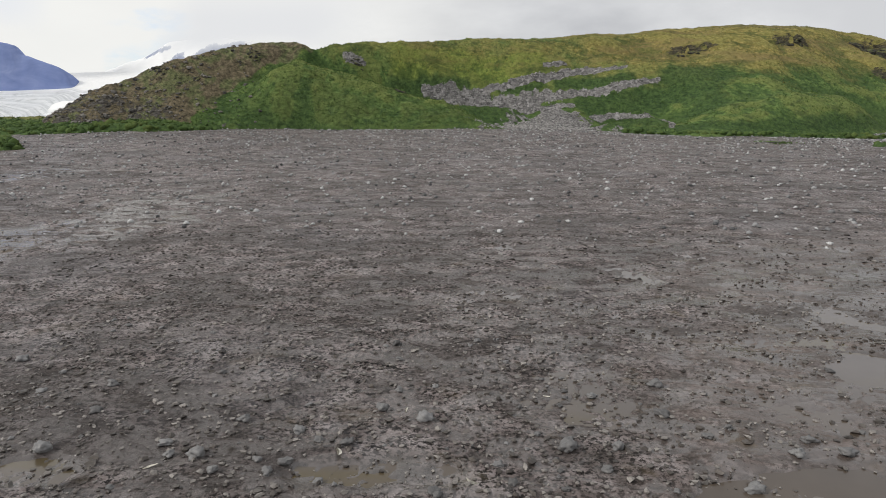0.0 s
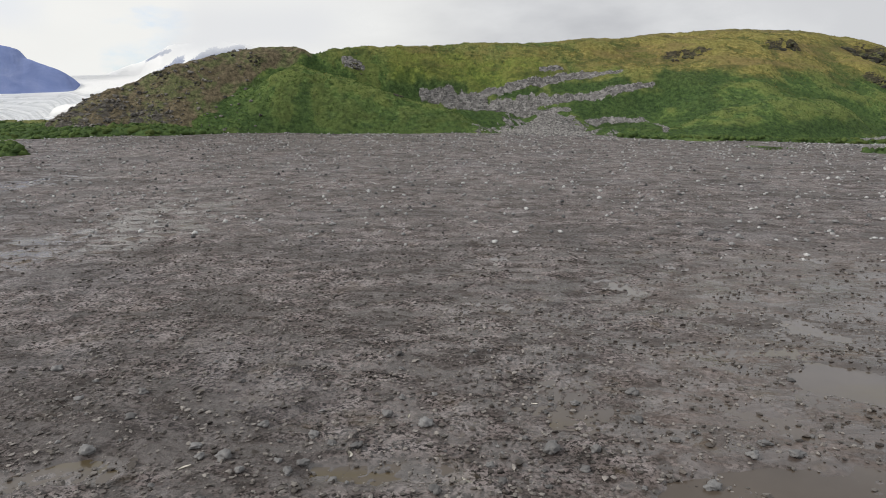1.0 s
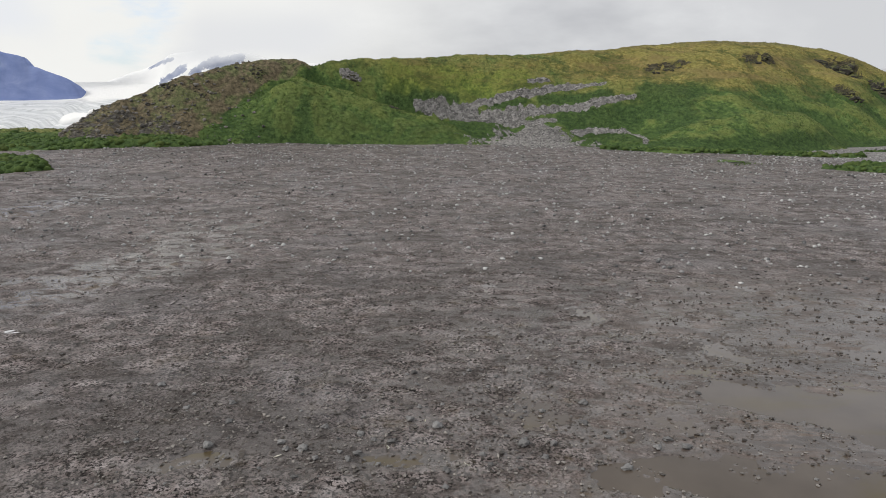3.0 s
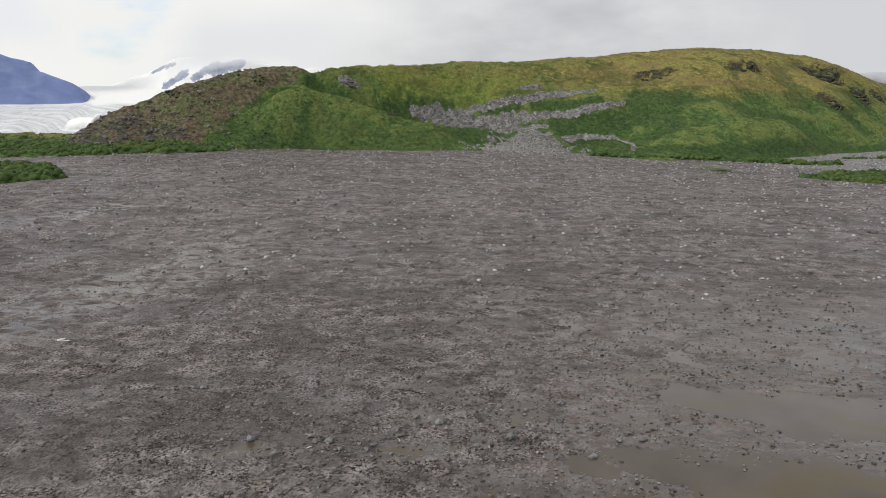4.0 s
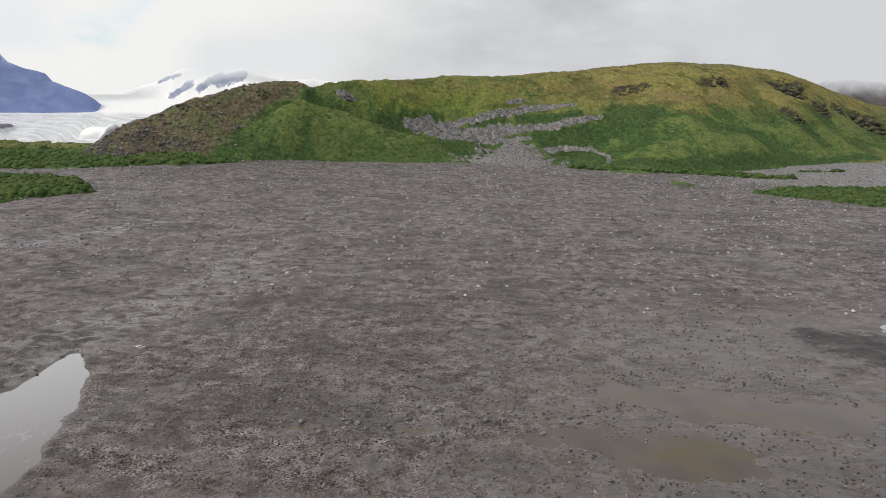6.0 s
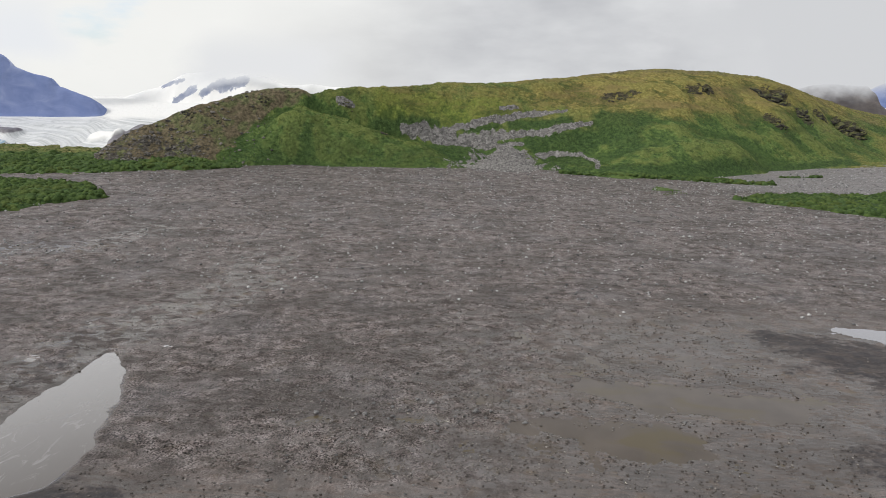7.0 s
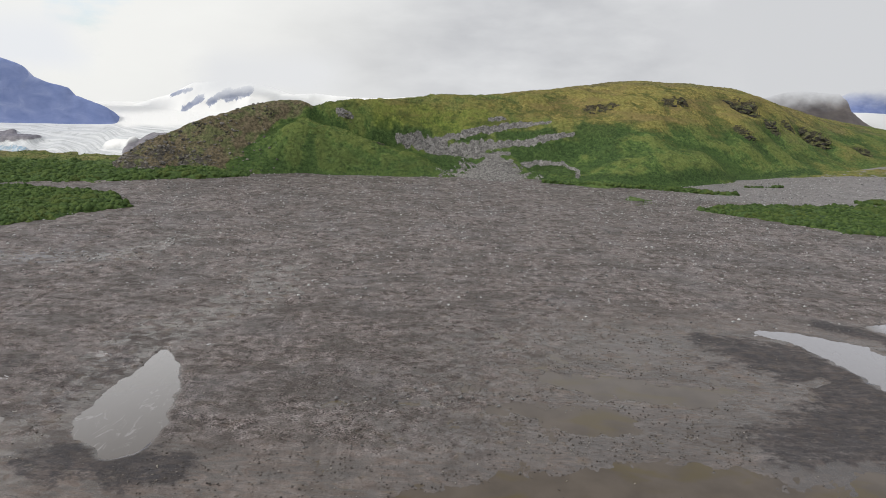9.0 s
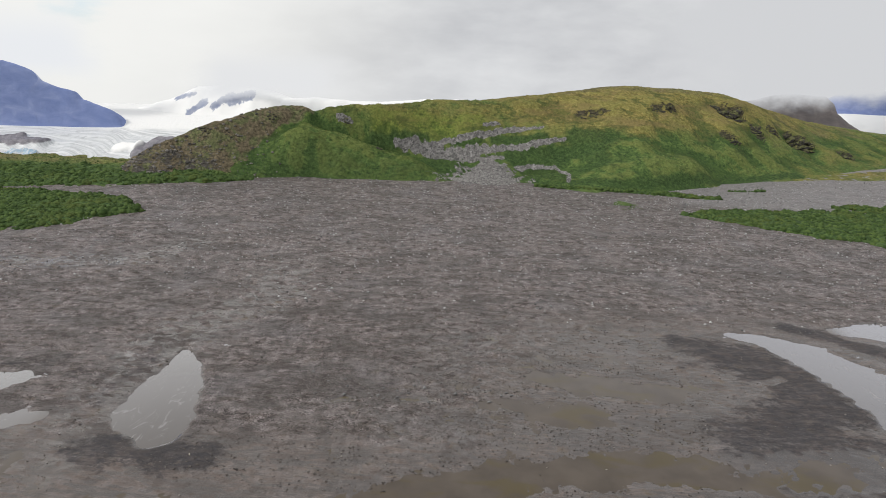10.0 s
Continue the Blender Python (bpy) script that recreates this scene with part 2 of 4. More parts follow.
def hill_material():
    k = Mat("tussock_hill", 0.92, spec=0.15)
    tuft, mid = k.noise(1.3, 8, 0.72), k.noise(0.21, 6, 0.64, stretch=(0.6, 1, 1))
    clump = k.noise(0.55, 6, 0.68, warp=0.5)
    dark = k.ramp(tuft, [(0.36, (0.032, 0.060, 0.022)), (0.5, (0.098, 0.158, 0.046)), (0.64, (0.182, 0.258, 0.080))])
    olive = k.ramp(tuft, [(0.36, (0.115, 0.102, 0.034)), (0.5, (0.270, 0.226, 0.070)), (0.64, (0.430, 0.348, 0.128))])
    brown = k.ramp(tuft, [(0.36, (0.058, 0.050, 0.034)), (0.5, (0.145, 0.120, 0.076)), (0.64, (0.245, 0.200, 0.130))])
    fresh = k.mix(k.span(mid, 0.42, 0.66), dark, k.mix(0.5, dark, (0.150, 0.200, 0.056)))
    hi = k.span(k.math("ADD", k.attr("olive"), k.math("MULTIPLY", k.math("SUBTRACT", mid, 0.5), 0.9)), 0.15, 0.85)
    col = k.mix(hi, fresh, olive)
    col = k.mix(k.math("MULTIPLY", k.attr("meadow"), 0.75), col, k.ramp(tuft, [(0.36, (0.110, 0.150, 0.030)), (0.64, (0.265, 0.310, 0.070))]))
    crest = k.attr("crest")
    # dry bulges lighter, lush hollows darker, with relief shading painted into the same tint
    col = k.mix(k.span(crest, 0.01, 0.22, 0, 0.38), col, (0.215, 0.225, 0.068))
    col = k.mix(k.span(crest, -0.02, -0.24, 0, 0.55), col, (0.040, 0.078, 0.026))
    # dry brown turf in drifts along the contour, high on the hill
    drift = k.span(k.noise(0.09, 7, 0.66, stretch=(0.5, 0.5, 3.0), warp=0.9), 0.49, 0.62)
    col = k.mix(k.math("MULTIPLY", k.math("MULTIPLY", drift, hi), 0.6), col, (0.235, 0.175, 0.082))
    # darker clumps, in patches
    col = k.mix(k.span(clump, 0.53, 0.64, 0, 0.55), col, k.mix(hi, (0.028, 0.050, 0.022), (0.070, 0.078, 0.028)))
    # tussock shade painted in as dark patches drawn out along the contour
    col = k.mix(k.span(k.noise(0.14, 6, 0.66, stretch=(0.6, 0.6, 2.2), warp=0.8), 0.53, 0.66, 0, 0.5), col, (0.045, 0.068, 0.026))
    col = k.mix(k.math("MULTIPLY", k.attr("lush"), 0.9), col, k.ramp(tuft, [(0.38, (0.024, 0.048, 0.018)), (0.62, (0.082, 0.136, 0.044))]))
    br = k.span(k.math("ADD", k.attr("heath"), k.math("MULTIPLY", k.math("SUBTRACT", mid, 0.5), 0.7)), 0.34, 0.66)
    mossy = k.span(k.noise(0.26, 6, 0.64, warp=0.6), 0.46, 0.62, 0, 0.7)
    col = k.mix(br, col, k.mix(mossy, brown, k.mix(0.35, dark, brown)))
    # bare broken rock low on the shoulder
    stony = k.span(k.math("ADD", k.attr("rocky"), k.math("MULTIPLY", k.math("SUBTRACT", clump, 0.5), 1.6)), 0.45, 0.62)
    col = k.mix(stony, col, k.ramp(k.noise(1.0, 7, 0.72, stretch=(1, 1, 2.0)), [(0.36, (0.034, 0.032, 0.030)), (0.52, (0.098, 0.090, 0.080)), (0.66, (0.210, 0.194, 0.176))]))
    # dark layered rock in the broken faces
    face = k.span(k.math("ADD", k.attr("cliff"), k.math("MULTIPLY", k.math("SUBTRACT", k.noise(0.7, 7, 0.74, stretch=(0.7, 0.7, 1.8), warp=0.6), 0.5), 2.4)), 0.50, 0.85)
    col = k.mix(k.math("MULTIPLY", face, 0.92), col, k.ramp(k.noise(1.1, 7, 0.7, stretch=(0.8, 0.8, 2.6)), [(0.36, (0.018, 0.017, 0.015)), (0.52, (0.062, 0.056, 0.044)), (0.68, (0.150, 0.132, 0.092))]))
    pebble = k.ramp(k.cells(1.6, out="Color"), [(0.0, (0.10, 0.096, 0.094)), (0.5, (0.22, 0.212, 0.208)), (1.0, (0.44, 0.42, 0.41))])
    sc = k.span(k.math("ADD", k.attr("scree"), k.math("MULTIPLY", k.math("SUBTRACT", k.noise(0.6, 7, 0.70), 0.5), 1.9)), 0.38, 0.66)
    col = k.mix(sc, col, pebble)
    k.put(col, "Base Color")
    n1 = k.bump(k.noise(0.8, 7, 0.68), 0.9, 0.55)
    k.put(k.bump(k.noise(4.0, 5, 0.65), 0.7, 0.14, n1), "Normal")
    return k.m


def cushion_material():
    k = Mat("tussock_cushion", 0.9, spec=0.15)
    col = k.ramp(k.math("ADD", k.math("MULTIPLY", k.island(), 0.45), k.math("MULTIPLY", k.noise(3.0, 5, 0.65), 0.6)), [(0.25, (0.030, 0.054, 0.017)), (0.52, (0.058, 0.098, 0.027)), (0.85, (0.110, 0.160, 0.046))])
    col = k.mix(k.span(k.noise(0.12, 4), 0.50, 0.66, 0, 0.45), col, (0.105, 0.128, 0.034))
    k.put(col, "Base Color")
    n1 = k.bump(k.noise(2.2, 5, 0.6), 0.8, 0.25)
    k.put(k.bump(k.noise(9.0, 4, 0.65, stretch=(1, 1, 0.35)), 0.9, 0.08, n1), "Normal")
    return k.m


def grass_material(name, a, b, c):
    k = Mat(name, 0.85, spec=0.12)
    col = k.ramp(k.math("ADD", k.math("MULTIPLY", k.island(), 0.6), k.math("MULTIPLY", k.noise(0.12, 4), 0.45)), [(0.15, a), (0.5, b), (0.88, c)])
    k.put(col, "Base Color")
    # thin blades let light through
    glow_through = k.node("ShaderNodeBsdfTranslucent")
    k.t.links.new(col, glow_through.inputs[0])
    leaf = k.node("ShaderNodeMixShader")
    leaf.inputs[0].default_value = 0.5
    k.t.links.new(k.b.outputs[0], leaf.inputs[1])
    k.t.links.new(glow_through.outputs[0], leaf.inputs[2])
    out = [n for n in k.t.nodes if n.type == "OUTPUT_MATERIAL"][0]
    k.t.links.new(leaf.outputs[0], out.inputs["Surface"])
    return k.m


def stone_material(name, a, b, each=False, wet=0.0):
    k = Mat(name, 0.62 - wet, spec=0.3)
    v = k.each() if each else k.island()
    col = k.ramp(k.math("ADD", k.math("MULTIPLY", v, 0.75), k.math("MULTIPLY", k.noise(9, 5), 0.25)), [(0.1, a), (0.95, b)])
    col = k.mix(k.span(k.noise(31, 4), 0.5, 0.75, 0, 0.5), col, a)
    k.put(col, "Base Color")
    k.put(k.bump(k.noise(24, 5), 0.5, 0.02), "Normal")
    return k.m


def crag_material():
    k = Mat("dark_crag", 0.85)
    lay = k.noise(0.9, 6, 0.65, stretch=(1, 1, 3.5))
    col = k.ramp(lay, [(0.3, (0.022, 0.021, 0.020)), (0.55, (0.062, 0.057, 0.050)), (0.8, (0.135, 0.120, 0.098))])
    tilt = k.node("ShaderNodeSeparateXYZ")
    k.t.links.new(k.node("ShaderNodeNewGeometry").outputs["Normal"], tilt.inputs[0])
    turf = k.math("ADD", tilt.outputs[2], k.math("MULTIPLY", k.math("SUBTRACT", k.noise(0.7, 5, 0.65), 0.5), 1.4))
    col = k.mix(k.span(turf, 0.35, 0.65, 0, 0.95), col, k.ramp(k.noise(1.6, 6, 0.7), [(0.36, (0.050, 0.062, 0.022)), (0.64, (0.165, 0.160, 0.052))]))
    k.put(col, "Base Color")
    k.put(k.bump(lay, 1.0, 0.6), "Normal")
    return k.m


# far rock, with the haze of distance put into its base colours
def hazed_rock_material(name, a, b, c):
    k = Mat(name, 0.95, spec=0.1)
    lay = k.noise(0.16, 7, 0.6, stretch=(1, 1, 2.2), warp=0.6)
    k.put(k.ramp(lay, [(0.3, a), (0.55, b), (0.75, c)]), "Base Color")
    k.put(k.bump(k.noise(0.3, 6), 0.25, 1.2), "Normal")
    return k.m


def glacier_material():
    k = Mat("glacier_ice", 0.6)
    flow, fine = k.attr("flow"), k.noise(0.55, 8, 0.7, stretch=(0.5, 1.3, 1), warp=1.2)
    band = k.noise(1.0, 7, 0.66, vec=flow_vector(k, flow))
    col = k.ramp(band, [(0.32, (0.46, 0.47, 0.48)), (0.46, (0.62, 0.64, 0.655)), (0.62, (0.80, 0.81, 0.82))])
    col = k.mix(k.span(fine, 0.52, 0.66, 0, 0.55), col, (0.40, 0.415, 0.43))
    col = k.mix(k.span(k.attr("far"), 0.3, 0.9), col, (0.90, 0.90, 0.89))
    col = k.mix(k.span(k.math("ADD", k.attr("moraine"), k.math("MULTIPLY", k.math("SUBTRACT", fine, 0.5), 0.8)), 0.40, 0.66), col, k.ramp(k.noise(0.8, 6, 0.7), [(0.36, (0.13, 0.125, 0.15)), (0.64, (0.27, 0.255, 0.28))]))
    blue = k.math("MULTIPLY", k.attr("crevasse"), k.span(k.noise(0.9, 6, 0.7, stretch=(1.6, 0.5, 1)), 0.44, 0.58))
    col = k.mix(blue, col, (0.32, 0.46, 0.58))
    col = k.mix(k.attr("drift"), col, (0.94, 0.94, 0.93))
    k.put(col, "Base Color")
    k.put(k.bump(k.noise(0.9, 7, 0.66), 0.6, 0.5), "Normal")
    return k.m


def flow_vector(k, flow):
    """Coordinates that run along the ice's bands: fast across them, slow along them."""
    cut, join = k.node("ShaderNodeSeparateXYZ"), k.node("ShaderNodeCombineXYZ")
    k.t.links.new(k.pos, cut.inputs[0])
    k.t.links.new(k.math("MULTIPLY", flow, 1.3), join.inputs[0])
    k.t.links.new(k.math("MULTIPLY", cut.outputs[0], 0.06), join.inputs[1])
    return join.outputs[0]


def snow_material():
    k = Mat("snow_and_rock", 0.8, spec=0.1)
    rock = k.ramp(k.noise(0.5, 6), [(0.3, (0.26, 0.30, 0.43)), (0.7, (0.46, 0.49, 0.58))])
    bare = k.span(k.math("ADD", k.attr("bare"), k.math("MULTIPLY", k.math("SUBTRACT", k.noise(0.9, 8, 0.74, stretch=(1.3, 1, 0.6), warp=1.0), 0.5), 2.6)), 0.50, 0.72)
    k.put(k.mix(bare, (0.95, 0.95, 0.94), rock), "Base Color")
    k.put(k.bump(k.noise(0.3, 5), 0.25, 0.6), "Normal")
    return k.m


MUD, WATER, HILL, CUSHION = mud_material(), water_material(), hill_material(), cushion_material()
GRASS_DARK = grass_material("tussock_blades", (0.042, 0.080, 0.024), (0.100, 0.160, 0.047), (0.175, 0.245, 0.080))
GRASS_BANK = grass_material("bank_tussock_blades", (0.036, 0.064, 0.020), (0.066, 0.106, 0.031), (0.115, 0.160, 0.052))
GRASS_OLIVE = grass_material("dry_tussock_blades", (0.130, 0.118, 0.038), (0.268, 0.226, 0.070), (0.415, 0.340, 0.124))
GRASS_BROWN = grass_material("heath_blades", (0.058, 0.051, 0.034), (0.120, 0.102, 0.066), (0.210, 0.174, 0.114))
STONE = stone_material("beach_stone", (0.072, 0.069, 0.068), (0.239, 0.235, 0.233), True, 0.15)
PEBBLE = stone_material("beach_pebble", (0.060, 0.052, 0.045), (0.310, 0.285, 0.262), False, 0.18)
CLOD = stone_material("mud_clod", (0.038, 0.032, 0.028), (0.119, 0.103, 0.090), False, 0.25)
SHINGLE = stone_material("pale_shingle", (0.048, 0.048, 0.051), (0.592, 0.590, 0.583))
SCREE = stone_material("scree_stone", (0.085, 0.082, 0.080), (0.46, 0.44, 0.42))
SHOULDER_ROCK = stone_material("shoulder_rock", (0.050, 0.047, 0.043), (0.270, 0.250, 0.225))
CRAG = crag_material()
# the blue is haze painted into the rock colour
HAZE_BLUE_ROCK = hazed_rock_material("hazed_blue_rock", (0.170, 0.228, 0.450), (0.235, 0.295, 0.530), (0.315, 0.375, 0.595))
# brown rock, its colours lightened to stand in for haze
HAZE_BROWN_ROCK = hazed_rock_material("hazed_brown_rock", (0.170, 0.150, 0.155), (0.240, 0.210, 0.205), (0.310, 0.268, 0.250))
ICE, SNOW = glacier_material(), snow_material()


def feather_material():
    k = Mat("pale_feather", 0.6)
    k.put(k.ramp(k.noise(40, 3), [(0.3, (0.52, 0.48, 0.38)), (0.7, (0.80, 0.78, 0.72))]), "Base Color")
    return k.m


FEATHER = feather_material()

# ---- the lie of the land: heights in plan ----
HUB = (0.56, -28.2)                       # a point on the beach from which the hill is laid out by bearing


def smooth(e0, e1, v):
    k = np.clip((np.asarray(v, float) - e0) / (e1 - e0), 0, 1)
    return k * k * (3 - 2 * k)


def wave(x, y, size, seed=0):
    """Smooth unevenness between -1 and 1: a sum of crossed sines of about that wavelength."""
    rng = np.random.RandomState(seed)
    total = np.zeros(np.broadcast(x, y).shape)
    for k in range(7):
        ang, ph = rng.uniform(0, 6.283, 2)
        f = 6.283 / (size * rng.uniform(0.6, 1.5))
        total = total + np.sin((x * math.cos(ang) + y * math.sin(ang)) * f + ph + 1.3 * np.sin((x * math.sin(ang) - y * math.cos(ang)) * f * 0.6 + ph))
    return total / 4.0


def near_line(x, y, line):
    """Distance from a bent line in plan, and how far along it (0 to 1) the nearest place lies."""
    best, along = np.full(np.broadcast(x, y).shape, 1e9), np.zeros(np.broadcast(x, y).shape)
    n = len(line) - 1
    for k in range(n):
        (ax, ay), (bx, by) = line[k][:2], line[k + 1][:2]
        dx, dy = bx - ax, by - ay
        u = np.clip(((x - ax) * dx + (y - ay) * dy) / (dx * dx + dy * dy), 0, 1)
        d = np.hypot(x - ax - u * dx, y - ay - u * dy)
        along = np.where(d < best, (k + u) / n, along)
        best = np.minimum(best, d)
    return best, along


def plain(x, y):
    """The beach: level by the water, rising gently towards the hill, more on the west side."""
    rise = smooth(20, 105, y) * (3.0 - 2.1 * smooth(-20, 50, x))
    west = 0.7 * smooth(-30, -65, x) * smooth(15, 60, y)
    return rise + west + 0.12 * wave(x, y, 23, 3) * smooth(30, 60, y)


# bearing (degrees), distance and height of the crest; bearing and distance of the foot
CREST = [(-36, 152, 2.0), (-34.6, 151, 4.2), (-33.8, 151, 5.8), (-33, 150.5, 7.35), (-32, 150, 9.0), (-31, 149, 10.5), (-30, 149.5, 11.5), (-29, 150.5, 12.3),
         (-28, 150, 13.45), (-26, 148.5, 15.6), (-24, 149, 17.0), (-22, 151.5, 18.1), (-20, 153, 18.8), (-18.2, 154, 19.3), (-17.3, 153, 19.4), (-16.8, 152.5, 18.9),
         (-16.4, 153, 18.1), (-15.9, 154, 18.2), (-15.2, 154, 18.95), (-14, 155, 19.4), (-12, 157, 19.7), (-11.4, 157, 19.3), (-10, 157.5, 19.6), (-8, 159, 19.8), (-4, 166, 20.9),
         (0, 169, 20.9), (4, 178, 21.7), (8, 188, 23.0), (10.5, 195, 24.5), (12, 199, 25.2), (14, 201, 25.1), (16, 203, 25.0), (18, 208, 24.7), (20, 215, 24.3),
         (22, 221, 23.0), (24, 225, 20.7), (26, 238, 17.0), (28, 252, 13.6), (30.1, 269.5, 11.2), (33.2, 290.8, 7.5), (36.5, 305, 4.5), (42, 320, 3.8), (50, 330, 3.0)]
FOOT = [(-36, 138, 1.2), (-28, 136, 1.25), (-23.5, 137, 1.35), (-19, 142, 1.4), (-14, 147, 1.5), (-9.4, 150, 1.8), (-2, 150, 1.9), (4, 149, 1.9), (9, 150, 1.9),
        (12, 148, 1.9), (16.5, 150, 1.7), (20, 160, 1.6), (24.5, 175, 1.6), (28.6, 190, 1.6), (32, 222, 1.6), (36.5, 262, 1.5), (42, 285, 1.4), (50, 300, 1.3)]


def lane(x, y):
    a = np.degrees(np.arctan2(x - HUB[0], y - HUB[1]))
    return a, np.hypot(x - HUB[0], y - HUB[1])


def table(a, rows, k):
    b = [r[0] for r in rows]
    v = [r[k] for r in rows]
    return (np.interp(a - 0.3, b, v) + np.interp(a, b, v) * 2 + np.interp(a + 0.3, b, v)) / 4


SPURS = [
    ([(-60, 103, 4.5), (-52, 107.5, 10.0), (-43.5, 111.5, 14.8), (-33, 112.5, 11.6), (-24.1, 113, 8.7), (-13, 112, 5.6), (-5.1, 111, 1.9)], 10.0),
    ([(26.8, 117, 2.2), (34.3, 120, 5.4), (46, 124, 7.4), (57.7, 130, 7.4)], 9.0),
    ([(-12.3, 117, 5.8), (-4.2, 117, 5.2)], 4.6),
    ([(15.2, 115, 2.6), (21.7, 115, 3.0)], 3.4),
    ([(5.5, 124, 5.5), (4.8, 117, 3.0), (4.5, 111, 1.7)], 10.0),
]


CLIFFS = [                                 # bent line along the slope, drop, half width of the face
    ([(75.5, 163.0), (80, 164.2), (84.5, 163.6), (87.0, 160.5)], 2.6, 1.1),
    ([(86.5, 159.5), (88.0, 156.5), (91.5, 155.5)], 1.8, 0.9),
    ([(98.5, 167.8), (104, 169.2), (109, 169.4), (113, 168.4)], 2.8, 1.2),
    ([(49.5, 145.8), (53, 147.2), (58, 149.2), (62, 150.5)], 1.3, 0.7),
    ([(27.5, 141.8), (31, 142.3), (35, 142.2), (41, 142.6)], 1.0, 0.6),
    ([(72.0, 147.8), (76, 147.4), (80.5, 145.2)], 1.3, 0.7),
    ([(120, 173.5), (125, 174.5), (130, 176)], 1.5, 0.8),
    ([(92, 163.5), (96, 165), (99, 165.8)], 1.2, 0.7),
]


def cliff_steps(x, y):
    """How far the broken faces lift the ground behind them and cut it in front, and where bare rock shows."""
    x, y = np.broadcast_arrays(np.asarray(x, float), np.asarray(y, float))
    lift, bare = np.zeros(x.shape), np.zeros(x.shape)
    near = (x > 18) & (x < 140) & (y > 134) & (y < 184)
    if near.any():
        lift[near], bare[near] = cliff_steps_near(x[near], y[near])
    return lift, bare


def cliff_steps_near(x, y):
    lift, bare = np.zeros(x.shape), np.zeros(x.shape)
    rag, fine = wave(x, y, 3.5, 16), wave(x, y, 1.3, 17)
    for line, drop, wide in CLIFFS:
        r, u = near_line(x, y, line)
        px, py = [p[0] for p in line], [p[1] for p in line]
        behind = np.where(y + 0.7 * rag + 0.3 * fine > np.interp(x, px, py), r, -r)
        ends = smooth(0.0, 0.25, u) * smooth(1.0, 0.75, u)
        lift = lift + drop * ends * (smooth(-wide, wide, behind) - 0.5) * smooth(6.5, 1.5, r)
        bare = np.maximum(bare, smooth(1.9, 0.2, r / wide + 0.5 * rag + 0.35 * fine) * (0.2 + 0.8 * ends))
    return lift, bare


def hill(x, y):
    """Height of the hill over the sea; deep below ground where there is none."""
    a, d = lane(x, y)
    db, dr, zr = table(a, FOOT, 1), table(a, CREST, 1), table(a, CREST, 2)
    s = (d - db) / np.maximum(dr - db, 1)
    up = np.clip(s, 0, 1)
    shape = table(a, FOOT, 2)
    body = 1 - (1 - up) ** shape
    back = 1 - 0.9 * smooth(1.0, 2.6, s)
    z = np.where(s < 1, 0.6 + (zr - 0.6) * body, 0.6 + (zr - 0.6) * back)
    z = np.where(s < 0, 0.6 + 25 * s, z)
    rough = smooth(0.0, 0.25, s) * (1 - 0.75 * smooth(0.7, 1.0, s))
    z = z + rough * (1.0 * wave(x, y, 24, 11) - 0.25 * (1 - np.abs(wave(a * 3.1 + 0.05 * y, d * 0.9, 30, 14))) ** 2 + 0.1 + 0.45 * wave(x * 0.45, y, 8, 12)) + smooth(0.0, 0.1, s) * (0.16 * wave(x, y, 3.1, 13) + 0.10 * wave(x, y, 1.5, 15))
    z = z + cliff_steps(x, y)[0] * (s > 0.02)
    for line, wide in SPURS:
        r, u = near_line(x, y, line)
        n = len(line) - 1
        top = np.interp(u, [k / n for k in range(n + 1)], [p[2] for p in line])
        w = wide * (1.08 + 0.07 * wave(x, y, 14, 21))
        lump = top * np.clip(1 - (r / w) ** 2, -0.6, 1) + 0.7 + (0.26 * wave(x, y, 6, 22) + 0.36 * wave(x, y, 13, 26) + 0.15 * wave(x, y, 2.6, 24) + 0.09 * wave(x, y, 1.4, 25)) * np.clip(1.2 - r / w, 0, 1)
        k = 1.2
        z = np.where(np.abs(z - lump) > k * 4, np.maximum(z, lump), np.logaddexp(z / k, lump / k) * k)
    return z

# ---- building helpers ----


def mesh_from(name, verts, faces, material, smooth_it=True, fields=None):
    me = bpy.data.meshes.new(name)
    me.from_pydata(verts if isinstance(verts, list) else verts.tolist(), [], faces if isinstance(faces, list) else faces.tolist())
    if smooth_it:
        me.polygons.foreach_set("use_smooth", np.ones(len(me.polygons), bool))
    for key, v in (fields or {}).items():
        me.attributes.new(key, "FLOAT", "POINT").data.foreach_set("value", np.asarray(v, np.float32).ravel())
    me.materials.append(material)
    me.update()
    return me


def grid_faces(nx, ny):
    i = np.arange(nx * ny).reshape(ny, nx)
    return np.stack([i[:-1, :-1], i[:-1, 1:], i[1:, 1:], i[1:, :-1]], -1).reshape(-1, 4)


def part(name, me, parent=None, label=""):
    ob = new(name, me)
    if parent:
        ob.parent = parent
    return tagged(ob, label)


def blob(rng, r=1.0, flat=0.6, sub=2, jag=0.22):
    """A rounded, uneven stone: vertices and faces of one bmesh."""
    bm = bmesh.new()
    bmesh.ops.create_icosphere(bm, subdivisions=sub, radius=1)
    o = Vector(rng.uniform(-50, 50, 3))
    sx, sy = rng.uniform(0.75, 1.25), rng.uniform(0.7, 1.1)
    for v in bm.verts:
        k = 1 + jag * noise.noise(v.co * 1.3 + o) + 0.5 * jag * noise.noise(v.co * 3.1 + o)
        v.co = Vector((v.co.x * sx * k, v.co.y * sy * k, v.co.z * flat * k)) * r
    verts = np.array([v.co[:] for v in bm.verts])
    faces = np.array([[v.index for v in f.verts] for f in bm.faces])
    bm.free()
    return verts, faces


